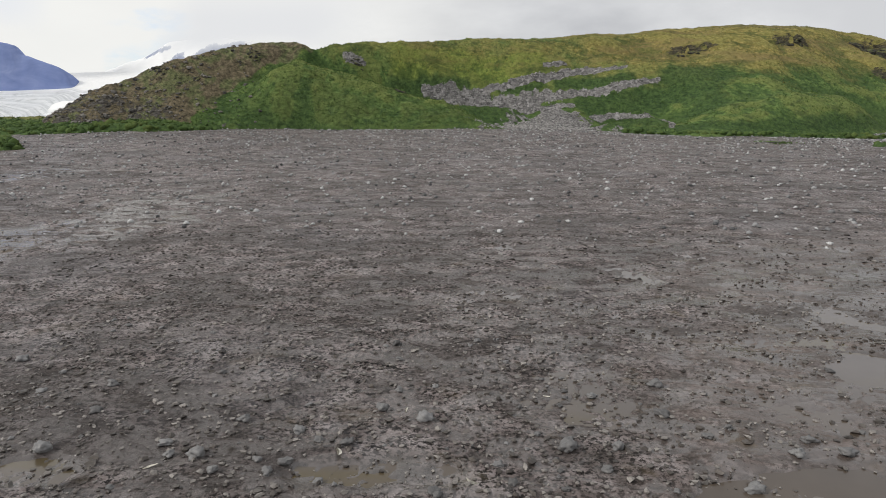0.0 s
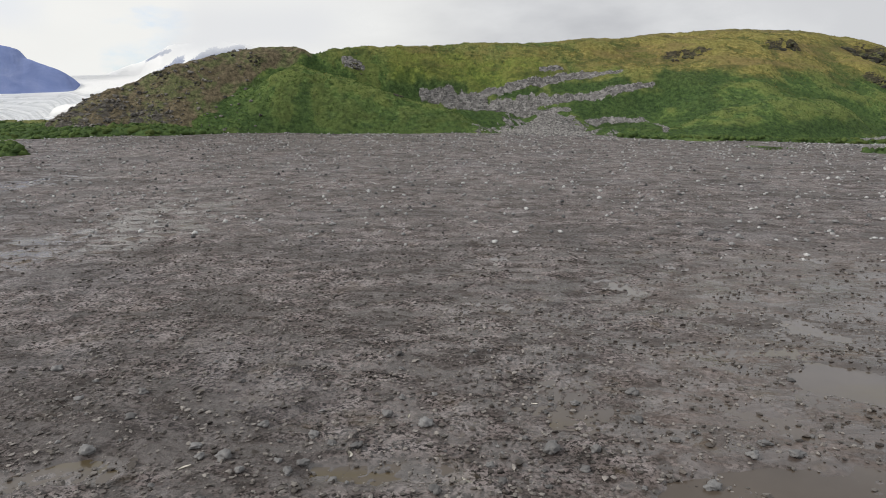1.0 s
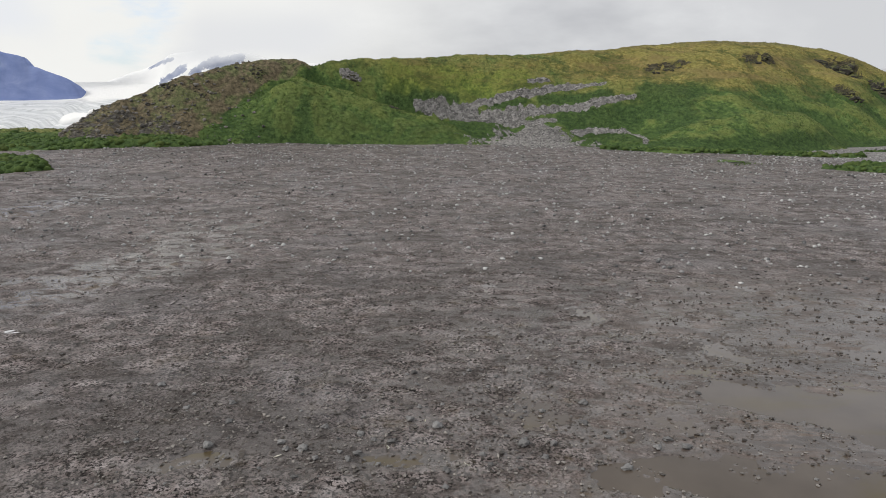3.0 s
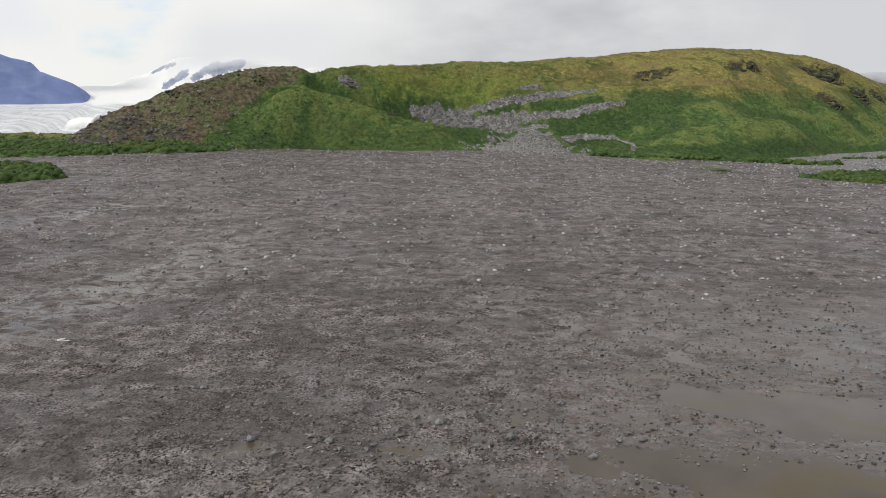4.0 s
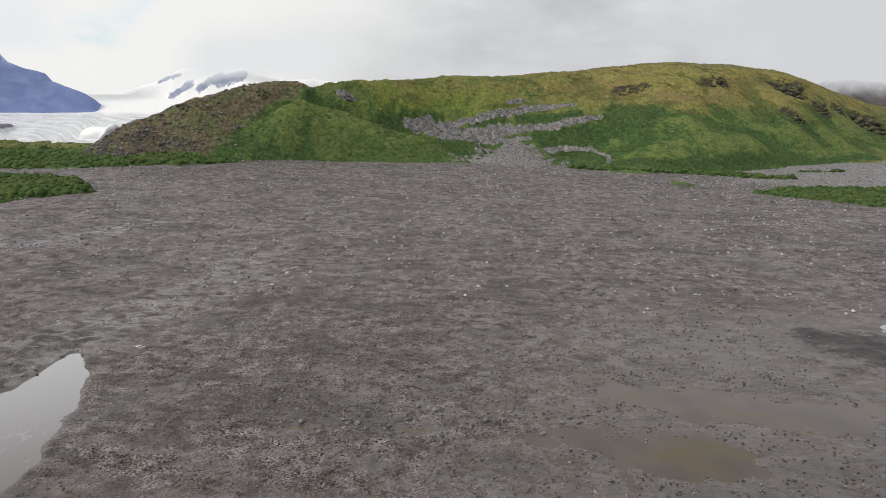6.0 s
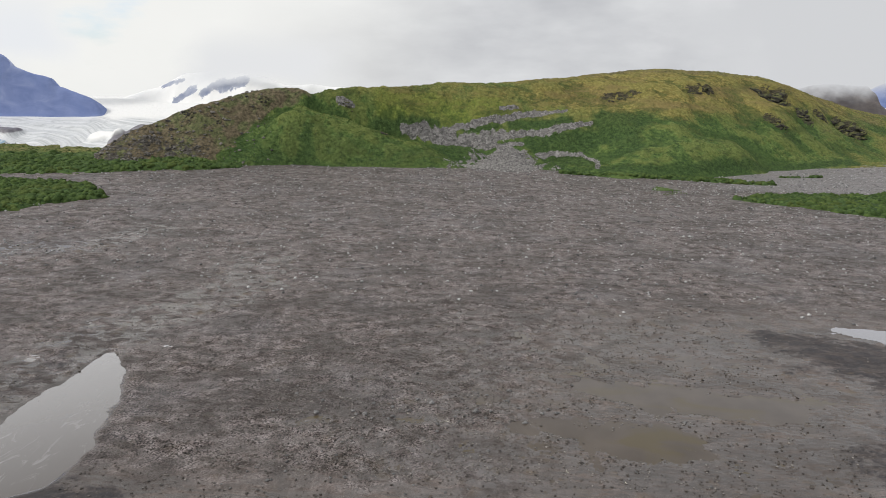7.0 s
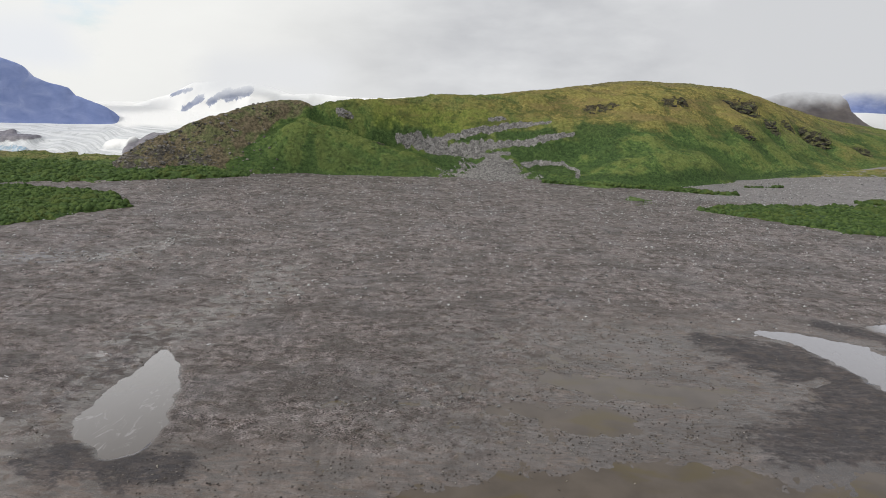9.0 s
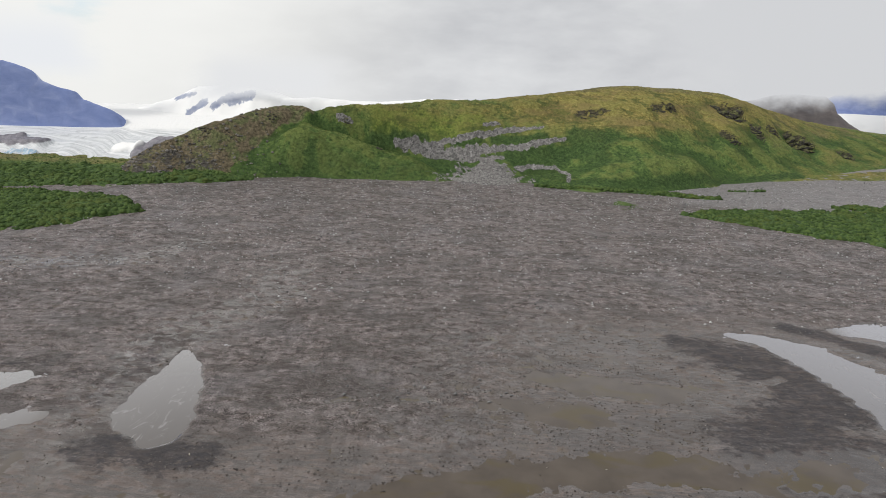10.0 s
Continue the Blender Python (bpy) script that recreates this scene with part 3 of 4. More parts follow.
def strew(name, places, sizes, shapes, material, rng, sink=0.3, smooth_it=True):
    """Many small stones joined into one mesh."""
    vs, fs, n = [], [], 0
    for p, s in zip(places, sizes):
        v, f = shapes[rng.randint(len(shapes))]
        a = rng.uniform(0, 6.283)
        c, d = math.cos(a), math.sin(a)
        w = np.stack([v[:, 0] * c - v[:, 1] * d, v[:, 0] * d + v[:, 1] * c, v[:, 2]], -1) * s
        w[:, 2] += s * (0.55 - sink)
        vs.append(w + p)
        fs.append(f + n)
        n += len(v)
    return mesh_from(name, np.concatenate(vs), np.concatenate(fs), material, smooth_it)


def tufts(name, places, sizes, material, rng, blades=7, spread=0.75, lie=None):
    """Clumps of grass: a sheaf of bent, tapering blades for each place, joined into one mesh."""
    n = len(places)
    ang = rng.uniform(0, 6.283, (n, blades))
    lean = rng.uniform(0.12, spread, (n, blades))
    hgt = rng.uniform(0.6, 1.15, (n, blades)) * sizes[:, None]
    wid = rng.uniform(0.16, 0.30, (n, blades)) * sizes[:, None]
    out = np.stack([np.cos(ang), np.sin(ang)], -1)
    side = np.stack([-np.sin(ang), np.cos(ang)], -1)
    root = places[:, None, :2] + out * (0.10 * sizes)[:, None, None] * rng.uniform(0, 3, (n, blades, 1))
    z0 = np.broadcast_to(places[:, None, 2], (n, blades)) - 0.06
    mid = root + out * (lean * hgt * 0.35)[..., None]
    tip = root + out * (lean * hgt)[..., None]
    v = np.empty((n, blades, 5, 3))
    v[:, :, 0, :2], v[:, :, 0, 2] = root - side * wid[..., None] * 0.5, z0
    v[:, :, 1, :2], v[:, :, 1, 2] = root + side * wid[..., None] * 0.5, z0
    v[:, :, 2, :2], v[:, :, 2, 2] = mid + side * wid[..., None] * 0.42, z0 + hgt * 0.62
    v[:, :, 3, :2], v[:, :, 3, 2] = mid - side * wid[..., None] * 0.42, z0 + hgt * 0.62
    v[:, :, 4, :2], v[:, :, 4, 2] = tip, z0 + hgt * (1.0 - 0.25 * lean)
    base = (np.arange(n * blades) * 5)[:, None]
    quads = (base + np.array([[0, 1, 2, 3]])).tolist()
    tris = (base + np.array([[3, 2, 4]])).tolist()
    me = mesh_from(name, v.reshape(-1, 3), quads + tris, material, False)
    lie = np.tile((0.0, 0.0, 1.0), (n, 1)) if lie is None else lie
    each = np.repeat(lie, blades * 5, axis=0) + rng.normal(0, 0.22, (n * blades, 3)).repeat(5, axis=0)
    each /= np.linalg.norm(each, axis=1)[:, None]
    me.attributes.new("lie", "FLOAT_VECTOR", "POINT").data.foreach_set("vector", each.astype(np.float32).ravel())
    return me


# ---- the beach ----
# pools: bent line with half widths, depth, and raggedness of the edge
POOLS = [
    ([(-29.6, 8.8, 0.4), (-28.3, 5.0, 2.0), (-27.4, 0.4, 3.1), (-27.0, -3.6, 3.7), (-25.6, -6.0, 3.1), (-24.6, -8.0, 2.0)], 0.40, 0.22),
    ([(-43.5, 0.8, 1.6), (-47, -1.5, 2.6), (-56, -4, 3.2)], 0.30, 0.6),
    ([(-36.5, -5.8, 0.7), (-39.5, -7.6, 1.4), (-44, -9.5, 1.6)], 0.22, 0.7),
    ([(33.8, 21.0, 0.7), (37, 19.8, 1.9), (40.6, 16.2, 3.3), (43.0, 11, 4.0), (45.2, 5, 4.8), (45, -3, 4.4)], 0.30, 0.5),
    ([(47.8, 23.8, 1.1), (53, 24.0, 3.0), (66, 23.5, 4.0)], 0.34, 0.5),
    ([(8.8, 7.0, 1.2), (12.5, 5.9, 2.2), (17, 5.2, 2.2), (22, 4.6, 1.8)], 0.16, 1),
    ([(3.4, 0.6, 0.9), (6.5, 0.8, 1.5), (9.5, -0.4, 2.2), (13, -0.5, 2.4)], 0.12, 1),
    ([(-5, -14.5, 2.5), (5, -11.5, 2.4), (14, -8.2, 2.2), (24, -8.6, 2.6), (37, -7, 3.0)], 0.12, 1),
    ([(-4.5, 0.6, 0.5), (-2.0, 0.9, 0.7)], 0.10, 1),
    ([(-11.5, -0.6, 0.5), (-9.5, 0.2, 0.7)], 0.10, 1),
]
LEVEL = -0.045


def pool_depth(x, y):
    x, y = np.broadcast_arrays(np.asarray(x, float), np.asarray(y, float))
    near = (np.abs(x) < 72) & (y > -24) & (y < 38)
    total = np.zeros(x.shape)
    total[near] = pool_depth_near(x[near], y[near])
    return total


def pool_depth_near(x, y):
    total = np.zeros(x.shape)
    for line, deep, ragged in POOLS:
        r, u = near_line(x, y, line)
        n = len(line) - 1
        w = np.interp(u, [k / n for k in range(n + 1)], [p[2] for p in line])
        edge = r / w + ragged * (0.24 * wave(x, y, 3.2, 31) + 0.14 * wave(x, y, 1.1, 32) * smooth(0.4, 1.0, ragged))
        total = np.maximum(total, deep * smooth(1.15, 0.55, edge))
    return total


BANKS = [                                  # black sand: bent line, half width, how black
    ([(29.5, 15.5), (33.5, 13.5), (36.2, 8.5), (35.5, 2.5), (31.5, -0.5)], 4.6, 1.0),
    ([(29, -4), (36, -6.5), (44, -11), (52, -16)], 6.0, 0.85),
    ([(42.5, 24.2), (46.4, 20.8), (52, 15.5), (60, 9.5)], 1.7, 1.0),
    ([(-28.5, -10.8), (-24.5, -10.4), (-20.5, -11.2)], 2.6, 0.9),
    ([(-33, 10), (-32.5, 3), (-33, -3)], 1.6, 0.45),
    ([(-47, 4), (-42, 4.6), (-36, 1.5)], 2.0, 0.45),
]


def sand_bank(x, y):
    """The black sand between the pools on the east side, and the strips by the western pools."""
    total = np.zeros(np.broadcast(x, y).shape)
    for line, wide, much in BANKS:
        r, u = near_line(x, y, line)
        total = np.maximum(total, much * smooth(1.7, 0.3, r / wide + 0.28 * wave(x, y, 6, 41) + 0.18 * wave(x, y, 2, 43)))
    r, u = near_line(x, y, [(29.2, 4.4), (31.8, 7.3), (34.6, 9.0)])
    return total * (1 - 0.95 * smooth(0.9, 0.4, r + 0.2 * wave(x, y, 1.5, 44)))


def beach(x, y):
    lumps = 0.034 * wave(x, y, 2.9, 51) + 0.018 * wave(x, y, 1.15, 52) + 0.024 * wave(x, y, 0.42, 54) + 0.055 * wave(x, y, 8.5, 53)
    flat = 1 - smooth(60, 140, np.hypot(x, y))
    high = 0.055 * smooth(3, -8, x) * smooth(40, 6, np.hypot(x + 8, y - 8)) + 0.10 * sand_bank(x, y) + 0.06 * smooth(14, 40, y) + 0.10 * smooth(-34, -42, x) * smooth(5, 11, y)
    return plain(x, y) + (lumps + high) * flat + 0.05 * (1 - flat) - pool_depth(x, y)


def spaced(lo, hi, step, far_lo, far_hi, grow=1.09):
    inner = list(np.arange(lo, hi + step / 2, step))
    up, d = [hi], step
    while up[-1] < far_hi:
        d *= grow
        up.append(up[-1] + d)
    down, d = [lo], step
    while down[-1] > far_lo:
        d *= grow
        down.append(down[-1] - d)
    return np.array(down[:0:-1] + inner + up[1:])


def build_ground():
    xs = np.unique(np.concatenate([spaced(-46, 56, 0.3, -1500, 1500), np.arange(-13, 15, 0.14)]).round(3))
    ys = np.unique(np.concatenate([spaced(-20, 34, 0.3, -900, 1500), np.arange(-5, 11, 0.14)]).round(3))
    X, Y = np.meshgrid(xs, ys)
    Z = beach(X, Y)
    # beyond the hill the land drops to the sea
    Z = Z - 0.17 * np.maximum(0, np.maximum(Y - 235, np.abs(X) - 260))
    wet = np.maximum(smooth(-26, 6, X - 0.25 * Y) * smooth(34, 16, Y), smooth(7, 2.5, near_line(X, Y, [(-31, -12), (-32, 13), (-28, 20), (-25, 28), (-27, 36)])[0] + 1.5 * wave(X, Y, 4, 58)))
    wet = np.maximum(wet, smooth(5, 1.5, near_line(X, Y, [(-74, 34), (-60, 36), (-50, 39), (-45, 48)])[0]))
    slick = smooth(-3, 9, X - 0.35 * Y + 2.5 * wave(X, Y, 7, 55)) * smooth(32, 16, Y)
    slick = np.maximum(slick, 0.9 * smooth(-4.5, -9, Y + 1.6 * wave(X, Y, 8, 56) + 0.8 * wave(X, Y, 3, 57)))
    shore = smooth(0.0, 0.035, pool_depth(X, Y))
    wet = np.maximum(np.maximum(wet, 0.35), shore)
    shingle = smooth(12, 45, Y) * 0.75 + 0.12 + 0.5 * smooth(40, 60, X) * smooth(88, 100, Y)
    me = mesh_from("ground", np.stack([X, Y, Z], -1).reshape(-1, 3), grid_faces(len(xs), len(ys)), MUD, True,
                   {"wet": wet, "slick": slick, "shore": shore, "sand": sand_bank(X, Y), "shingle": shingle})
    tagged(new("ground", me), "dark wet mud and gravel beach with shallow puddles", "beach", kind="structure")


def build_water():
    xs, ys = np.linspace(-110, 110, 221), np.linspace(-60, 40, 101)
    X, Y = np.meshgrid(xs, ys)
    Z = np.full(X.shape, LEVEL)
    clear = np.maximum(np.maximum(smooth(7, 4.5, near_line(X, Y, POOLS[0][0])[0]), smooth(9, 6, near_line(X, Y, POOLS[3][0])[0])), np.maximum(smooth(-34, -38, X), smooth(46, 50, X) * smooth(16, 19, Y)))
    me = mesh_from("water", np.stack([X, Y, Z], -1).reshape(-1, 3), grid_faces(len(xs), len(ys)), WATER, True, {"clear": clear})
    tagged(new("water", me), "still brown puddle water mirroring the grey sky", "water", kind="structure")


build_ground()
build_water()

# ---- the hill ----
SCREE_LINES = [
    [(-36.5, 120.2, 0.5), (-33.2, 121.2, 0.45)],
    [(2.5, 130.9, 0.5), (6.6, 132.2, 0.4)],
    [(-11.5, 125.9, 0.3), (-3.5, 127.5, 0.6), (4.6, 129.4, 0.55), (10.4, 132.2, 0.7), (19.2, 133.9, 0.5)],
    [(-21.5, 123.2, 0.35), (-15.4, 124.3, 0.9), (-11.4, 124.5, 1.2), (-0.9, 125.2, 1.15), (9.6, 127.2, 0.75), (16.9, 128.6, 0.75), (25.6, 131.3, 0.4)],
    [(-0.9, 123.9, 0.7), (8.0, 124.1, 0.6)],
    [(4.0, 123.0, 1.6), (4.2, 120.8, 4.4), (4.6, 117.0, 6.6), (4.6, 113.0, 8.6), (4.6, 108.0, 10.5)],
    [(12.0, 121.8, 0.8), (15.4, 123.5, 0.5), (22.3, 123.8, 0.5), (26.0, 121.0, 0.45), (24.8, 112.4, 0.6)],
]


def scree_cover(x, y):
    total = np.zeros(np.broadcast(x, y).shape)
    for line in SCREE_LINES:
        r, u = near_line(x, y, line)
        n = len(line) - 1
        w = np.interp(u, [k / n for k in range(n + 1)], [p[2] for p in line])
        total = np.maximum(total, smooth(1.35, 0.65, r / w + 0.30 * wave(x, y, 4, 61) + 0.28 * wave(x, y, 1.7, 66)))
    return total


def heath_cover(x, y, z):
    """Brown heath on the western shoulder, up to the edge of the green spur, and thinly along the top of the hill."""
    a, d = lane(x, y)
    soft = 1.6 * wave(x, y, 9, 62) + 0.8 * wave(x, y, 3, 67)
    edge = np.interp(y, [96, 98.5, 102.7, 112.9, 118, 122], [-59, -58.6, -56.4, -48.3, -42.8, -41])
    return smooth(1.8, -1.8, x - edge + soft) + 0.42 * smooth(21, 27, a) * smooth(4, 9, z + 1.5 * wave(x, y, 8, 72)) + 0.5 * smooth(20.5, 24, z) * smooth(0, 8, a) * smooth(0.86, 1.0, z / np.maximum(table(a, CREST, 2), 1))


def rocky_cover(x, y, z):
    """Broken rock shows low on the western shoulder."""
    return smooth(-57, -64, x) * smooth(15.5, 6.0, z + 2.5 * wave(x, y, 7, 68)) * (0.5 + 0.25 * wave(x, y, 4, 71))


def meadow_cover(x, y):
    """The bright, short sward below the western crest."""
    r, u = near_line(x, y, [(-26, 124.5), (-12, 128.6), (1, 130.5)])
    return smooth(1.4, 0.5, r / 2.6 + 0.3 * wave(x, y, 6, 70))


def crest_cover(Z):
    """Bulges get drier, lighter grass and hollows lusher, darker grass, which also paints in relief shading. Z:
    heights on the hill's grid.
    """
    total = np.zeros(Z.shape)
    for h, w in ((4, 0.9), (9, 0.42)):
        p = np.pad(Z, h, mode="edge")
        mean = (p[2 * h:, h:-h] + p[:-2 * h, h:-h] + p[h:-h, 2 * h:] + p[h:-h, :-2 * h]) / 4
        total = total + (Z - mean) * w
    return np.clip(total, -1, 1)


def lush_cover(x, y):
    """Dark low shrubs in the damp ground beside the gullies."""
    total = np.zeros(x.shape)
    for line, w in (([(11, 125.3), (19, 126.0), (27.4, 127.5), (33, 128)], 2.6), ([(29, 132), (36, 131)], 3.4), ([(33, 128), (33, 122.5)], 4.0), ([(-12, 117), (-4, 117.5)], 4.5), ([(15, 115), (22, 115)], 3.4),
                    ([(5.5, 128.2), (12.9, 129.8), (20.3, 130.9)], 1.0), ([(-27.5, 121.4), (-21, 123.7), (-13.1, 125.9)], 0.8), ([(-6.7, 126.5), (1.4, 127.4)], 0.7),
                    ([(26, 112), (42, 112.5), (59.6, 121.5), (80.4, 134.5), (97.5, 144.5)], 1.5)):
        r, u = near_line(x, y, line)
        total = np.maximum(total, smooth(1.35, 0.65, r / w + 0.30 * wave(x, y, 5, 65) + 0.2 * wave(x, y, 1.8, 69)))
    # darker green low on the front of the spur
    r, u = near_line(x, y, [(-50, 99.5), (-40, 102.5), (-27, 104), (-15, 105.5)])
    return np.maximum(total, 0.6 * smooth(1.4, 0.3, r / 5.0 + 0.35 * wave(x, y, 6, 74) + 0.2 * wave(x, y, 2.2, 75)))


def olive_cover(x, y, z):
    a, d = lane(x, y)
    spur = smooth(14, 8, near_line(x, y, SPURS[0][0])[0]) * smooth(-1, -6, x)
    base = smooth(7, 19, z) * (0.50 + 0.35 * smooth(-4, 12, a)) * (1 - 0.75 * spur) + 0.30 * smooth(24, 29, a)
    return np.clip(base + 0.16 * wave(x, y, 17, 63) + 0.08 * wave(x, y, 5, 64), 0, 1)


def build_hill():
    bearings = np.linspace(-36, 48, 500)
    steps = np.concatenate([np.linspace(-0.12, 1.15, 190), np.linspace(1.18, 2.7, 26)])
    A, S = np.meshgrid(bearings, steps)
    lo, hi = table(A, FOOT, 1) - 16 * smooth(-27, -20, A) * smooth(28, 20, A), table(A, CREST, 1)
    D = lo + S * (hi - lo)
    X, Y = HUB[0] + D * np.sin(np.radians(A)), HUB[1] + D * np.cos(np.radians(A))
    Z = hill(X, Y)
    me = mesh_from("hill", np.stack([X, Y, Z], -1).reshape(-1, 3), grid_faces(len(bearings), len(steps)), HILL, True,
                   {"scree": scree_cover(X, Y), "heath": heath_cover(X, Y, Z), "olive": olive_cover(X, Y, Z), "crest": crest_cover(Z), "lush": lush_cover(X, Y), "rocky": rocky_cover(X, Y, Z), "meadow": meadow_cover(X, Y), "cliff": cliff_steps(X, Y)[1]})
    tagged(new("hill", me), "rounded hill of green tussock with brown heath and grey scree", "hill", kind="structure")


build_hill()


def hill_places(rng, n, lo=-35, hi=38):
    """Random places on the slope that faces the beach."""
    a = rng.uniform(lo, hi, n)
    s = rng.uniform(-0.2, 1.05, n) ** 1
    d0, d1 = table(a, FOOT, 1) - 16 * smooth(-27, -20, a) * smooth(28, 20, a), table(a, CREST, 1)
    d = d0 + s * (d1 - d0)
    x, y = HUB[0] + d * np.sin(np.radians(a)), HUB[1] + d * np.cos(np.radians(a))
    z = hill(x, y)
    keep = z > plain(x, y) + 0.15
    return x[keep], y[keep], z[keep]


def build_hill_grass():
    rng = np.random.RandomState(5)
    x, y, z = hill_places(rng, 60000)
    keep = scree_cover(x, y) < 0.25 + 0.3 * rng.rand(len(x))
    x, y, z = x[keep], y[keep], z[keep]
    heath, olive = heath_cover(x, y, z) + rng.uniform(-0.25, 0.25, len(x)), olive_cover(x, y, z) + rng.uniform(-0.4, 0.4, len(x))
    olive = olive - lush_cover(x, y)
    lie = np.stack([(z - hill(x + 0.6, y)) / 0.6, (z - hill(x, y + 0.6)) / 0.6, np.ones(len(x))], -1)
    lie /= np.linalg.norm(lie, axis=1)[:, None]
    kind = np.where(heath > 0.5, 2, np.where(olive > 0.5, 1, 0))
    for k, (name, mat, label) in enumerate((("tussock_grass", GRASS_DARK, "dense green tussock grass covering the hillside"),
                                            ("dry_grass", GRASS_OLIVE, "yellowish olive grass on the upper hill"),
                                            ("heath", GRASS_BROWN, "low brown heath on the rocky shoulder"))):
        m = kind == k
        size = rng.uniform(0.35, 0.95, m.sum()) * (0.34, 0.30, 0.22)[k]
        me = tufts(name, np.stack([x[m], y[m], z[m]], -1), size, mat, rng, 5, 0.9, lie[m])
        tagged(new(name, me), label, "grass", kind="stuff")


build_hill_grass()


def build_scree():
    rng = np.random.RandomState(8)
    x, y, z = hill_places(rng, 90000, -15, 14)
    keep = scree_cover(x, y) > 0.12 + 0.8 * rng.rand(len(x))
    x, y, z = x[keep][:9000], y[keep][:9000], z[keep][:9000]
    shapes = [blob(rng, 1, 0.65, 1, 0.3) for _ in range(8)]
    me = strew("scree", np.stack([x, y, z], -1), 0.07 + 0.16 * rng.rand(len(x)) ** 2, shapes, SCREE, rng)
    tagged(new("scree", me), "loose pale grey stones in the gullies of the hill", "stones", kind="stuff")


build_scree()


def build_boulders():
    """Broken rock lying on the western shoulder."""
    rng = np.random.RandomState(9)
    x, y, z = hill_places(rng, 9000, -35, -20)
    keep = rng.rand(len(x)) < 0.06 + 0.35 * np.clip(rocky_cover(x, y, z), 0, 1) * (0.5 + 0.5 * wave(x, y, 5, 73))
    x, y, z = x[keep], y[keep], z[keep]
    shapes = [blob(rng, 1, rng.uniform(0.5, 0.8), 2, 0.9) for _ in range(10)]
    me = strew("boulders", np.stack([x, y, z], -1), 0.10 + 0.38 * rng.rand(len(x)) ** 3, shapes, SHOULDER_ROCK, rng, 0.35, False)
    tagged(new("boulders", me), "broken grey-brown rocks on the heath shoulder", "rocks", kind="stuff")


build_boulders()


def build_outcrop(x, y, wide, tall, deep, turn, seed):
    """A broken rock band: angular blocks packed side by side, half buried in the slope."""
    rng = np.random.RandomState(seed)
    ca, sa = math.cos(radians(turn)), math.sin(radians(turn))
    zc = float(hill(np.array([x]), np.array([y]))[0])
    thing = new("rock_outcrop")
    thing.location = (x, y, zc)
    tagged(thing, "dark layered rock outcrop in the grassy slope", "rock", "outcrops on the hill")
    for k in range(int(9 + wide * 4)):
        u, w = rng.uniform(-1, 1), rng.uniform(-0.5, 0.5)
        px, py = u * wide, w * deep
        gx, gy = x + px * ca - py * sa, y + px * sa + py * ca
        gz = float(hill(np.array([gx]), np.array([gy]))[0]) - zc
        s = tall * rng.uniform(0.22, 0.72) * (1.1 - abs(u) * 0.5)
        bm = bmesh.new()
        bmesh.ops.create_icosphere(bm, subdivisions=2, radius=1)
        o = Vector(rng.uniform(-40, 40, 3))
        for v in bm.verts:
            q = v.co
            v.co = q * (1 + 0.55 * noise.noise(q * 1.3 + o) + 0.30 * noise.noise(q * 3.4 + o))
        me = bpy.data.meshes.new("block")
        bm.to_mesh(me)
        bm.free()
        me.materials.append(CRAG)
        block = part("block", me, thing)
        block.matrix_local = pose(gx - x, gy - y, gz - 0.15 * s, rng.uniform(-20, 20), rng.uniform(-25, 25), turn + rng.uniform(-40, 40)) @ Matrix.Diagonal((s * rng.uniform(0.9, 2.0), s * rng.uniform(0.6, 1.2), s * rng.uniform(0.5, 1.0), 1))


for row in ((80.5, 162.6, 4.6, 2.2, 2.4, 8, 1), (87.5, 157.6, 2.4, 1.4, 1.8, -60, 2), (106, 168.2, 5.0, 2.5, 2.6, 6, 3), (125, 173.3, 2.8, 1.2, 1.8, 15, 4),
            (56, 147.6, 3.4, 0.9, 1.2, 24, 5), (34, 141.4, 3.4, 0.7, 1.2, 4, 6), (95.5, 164.0, 2.6, 0.9, 1.4, 15, 7), (77, 146.4, 2.4, 0.9, 1.2, -20, 8),
            (-24, 112.2, 0.9, 0.8, 0.7, 0, 10), (-34.3, 120.6, 1.2, 0.5, 0.8, 0, 11), (-60, 104, 1.2, 0.6, 0.9, -20, 18), (-66, 104, 1.4, 0.6, 0.9, -25, 19), (-52, 112, 1.6, 0.5, 1.4, -15, 20)):
    build_outcrop(*row)

# ---- tussock flats beside the beach ----
FLATS = [
    ("west_near", [(-65, 64, 2.5), (-71, 64, 9.5), (-82, 62, 15), (-100, 58, 20), (-120, 52, 24)], 1.2),
    ("west_far", [(-52, 95, 1.0), (-62, 94, 6.0), (-76, 95, 12.5), (-104, 94, 18), (-150, 92, 28)], 1.2),
    ("east", [(46.5, 86.5, 0.9), (57, 85.5, 7.0), (72, 82, 13.5), (90, 79, 20), (125, 76, 28)], 1.0),
    ("strip", [(17, 108.5, 1.3), (30, 110, 2.1), (44, 109.6, 2.4), (60, 105.2, 1.1)], 0.9),
    ("patch", [(67, 116.5, 0.9), (76, 118, 1.2)], 0.5),
    ("east_far", [(85.5, 99.5, 1.0), (92, 99, 2.6), (110, 98, 6)], 0.9),
    ("dry", [(92, 139, 1.5), (106, 147, 6), (135, 155, 11), (170, 165, 17)], 0.3),
]


def flat_rise(x, y, line):
    r, u = near_line(x, y, line)
    n = len(line) - 1
    w = np.interp(u, [k / n for k in range(n + 1)], [p[2] for p in line])
    return 1 - (r / w + 0.12 * wave(x, y, 7, 81))


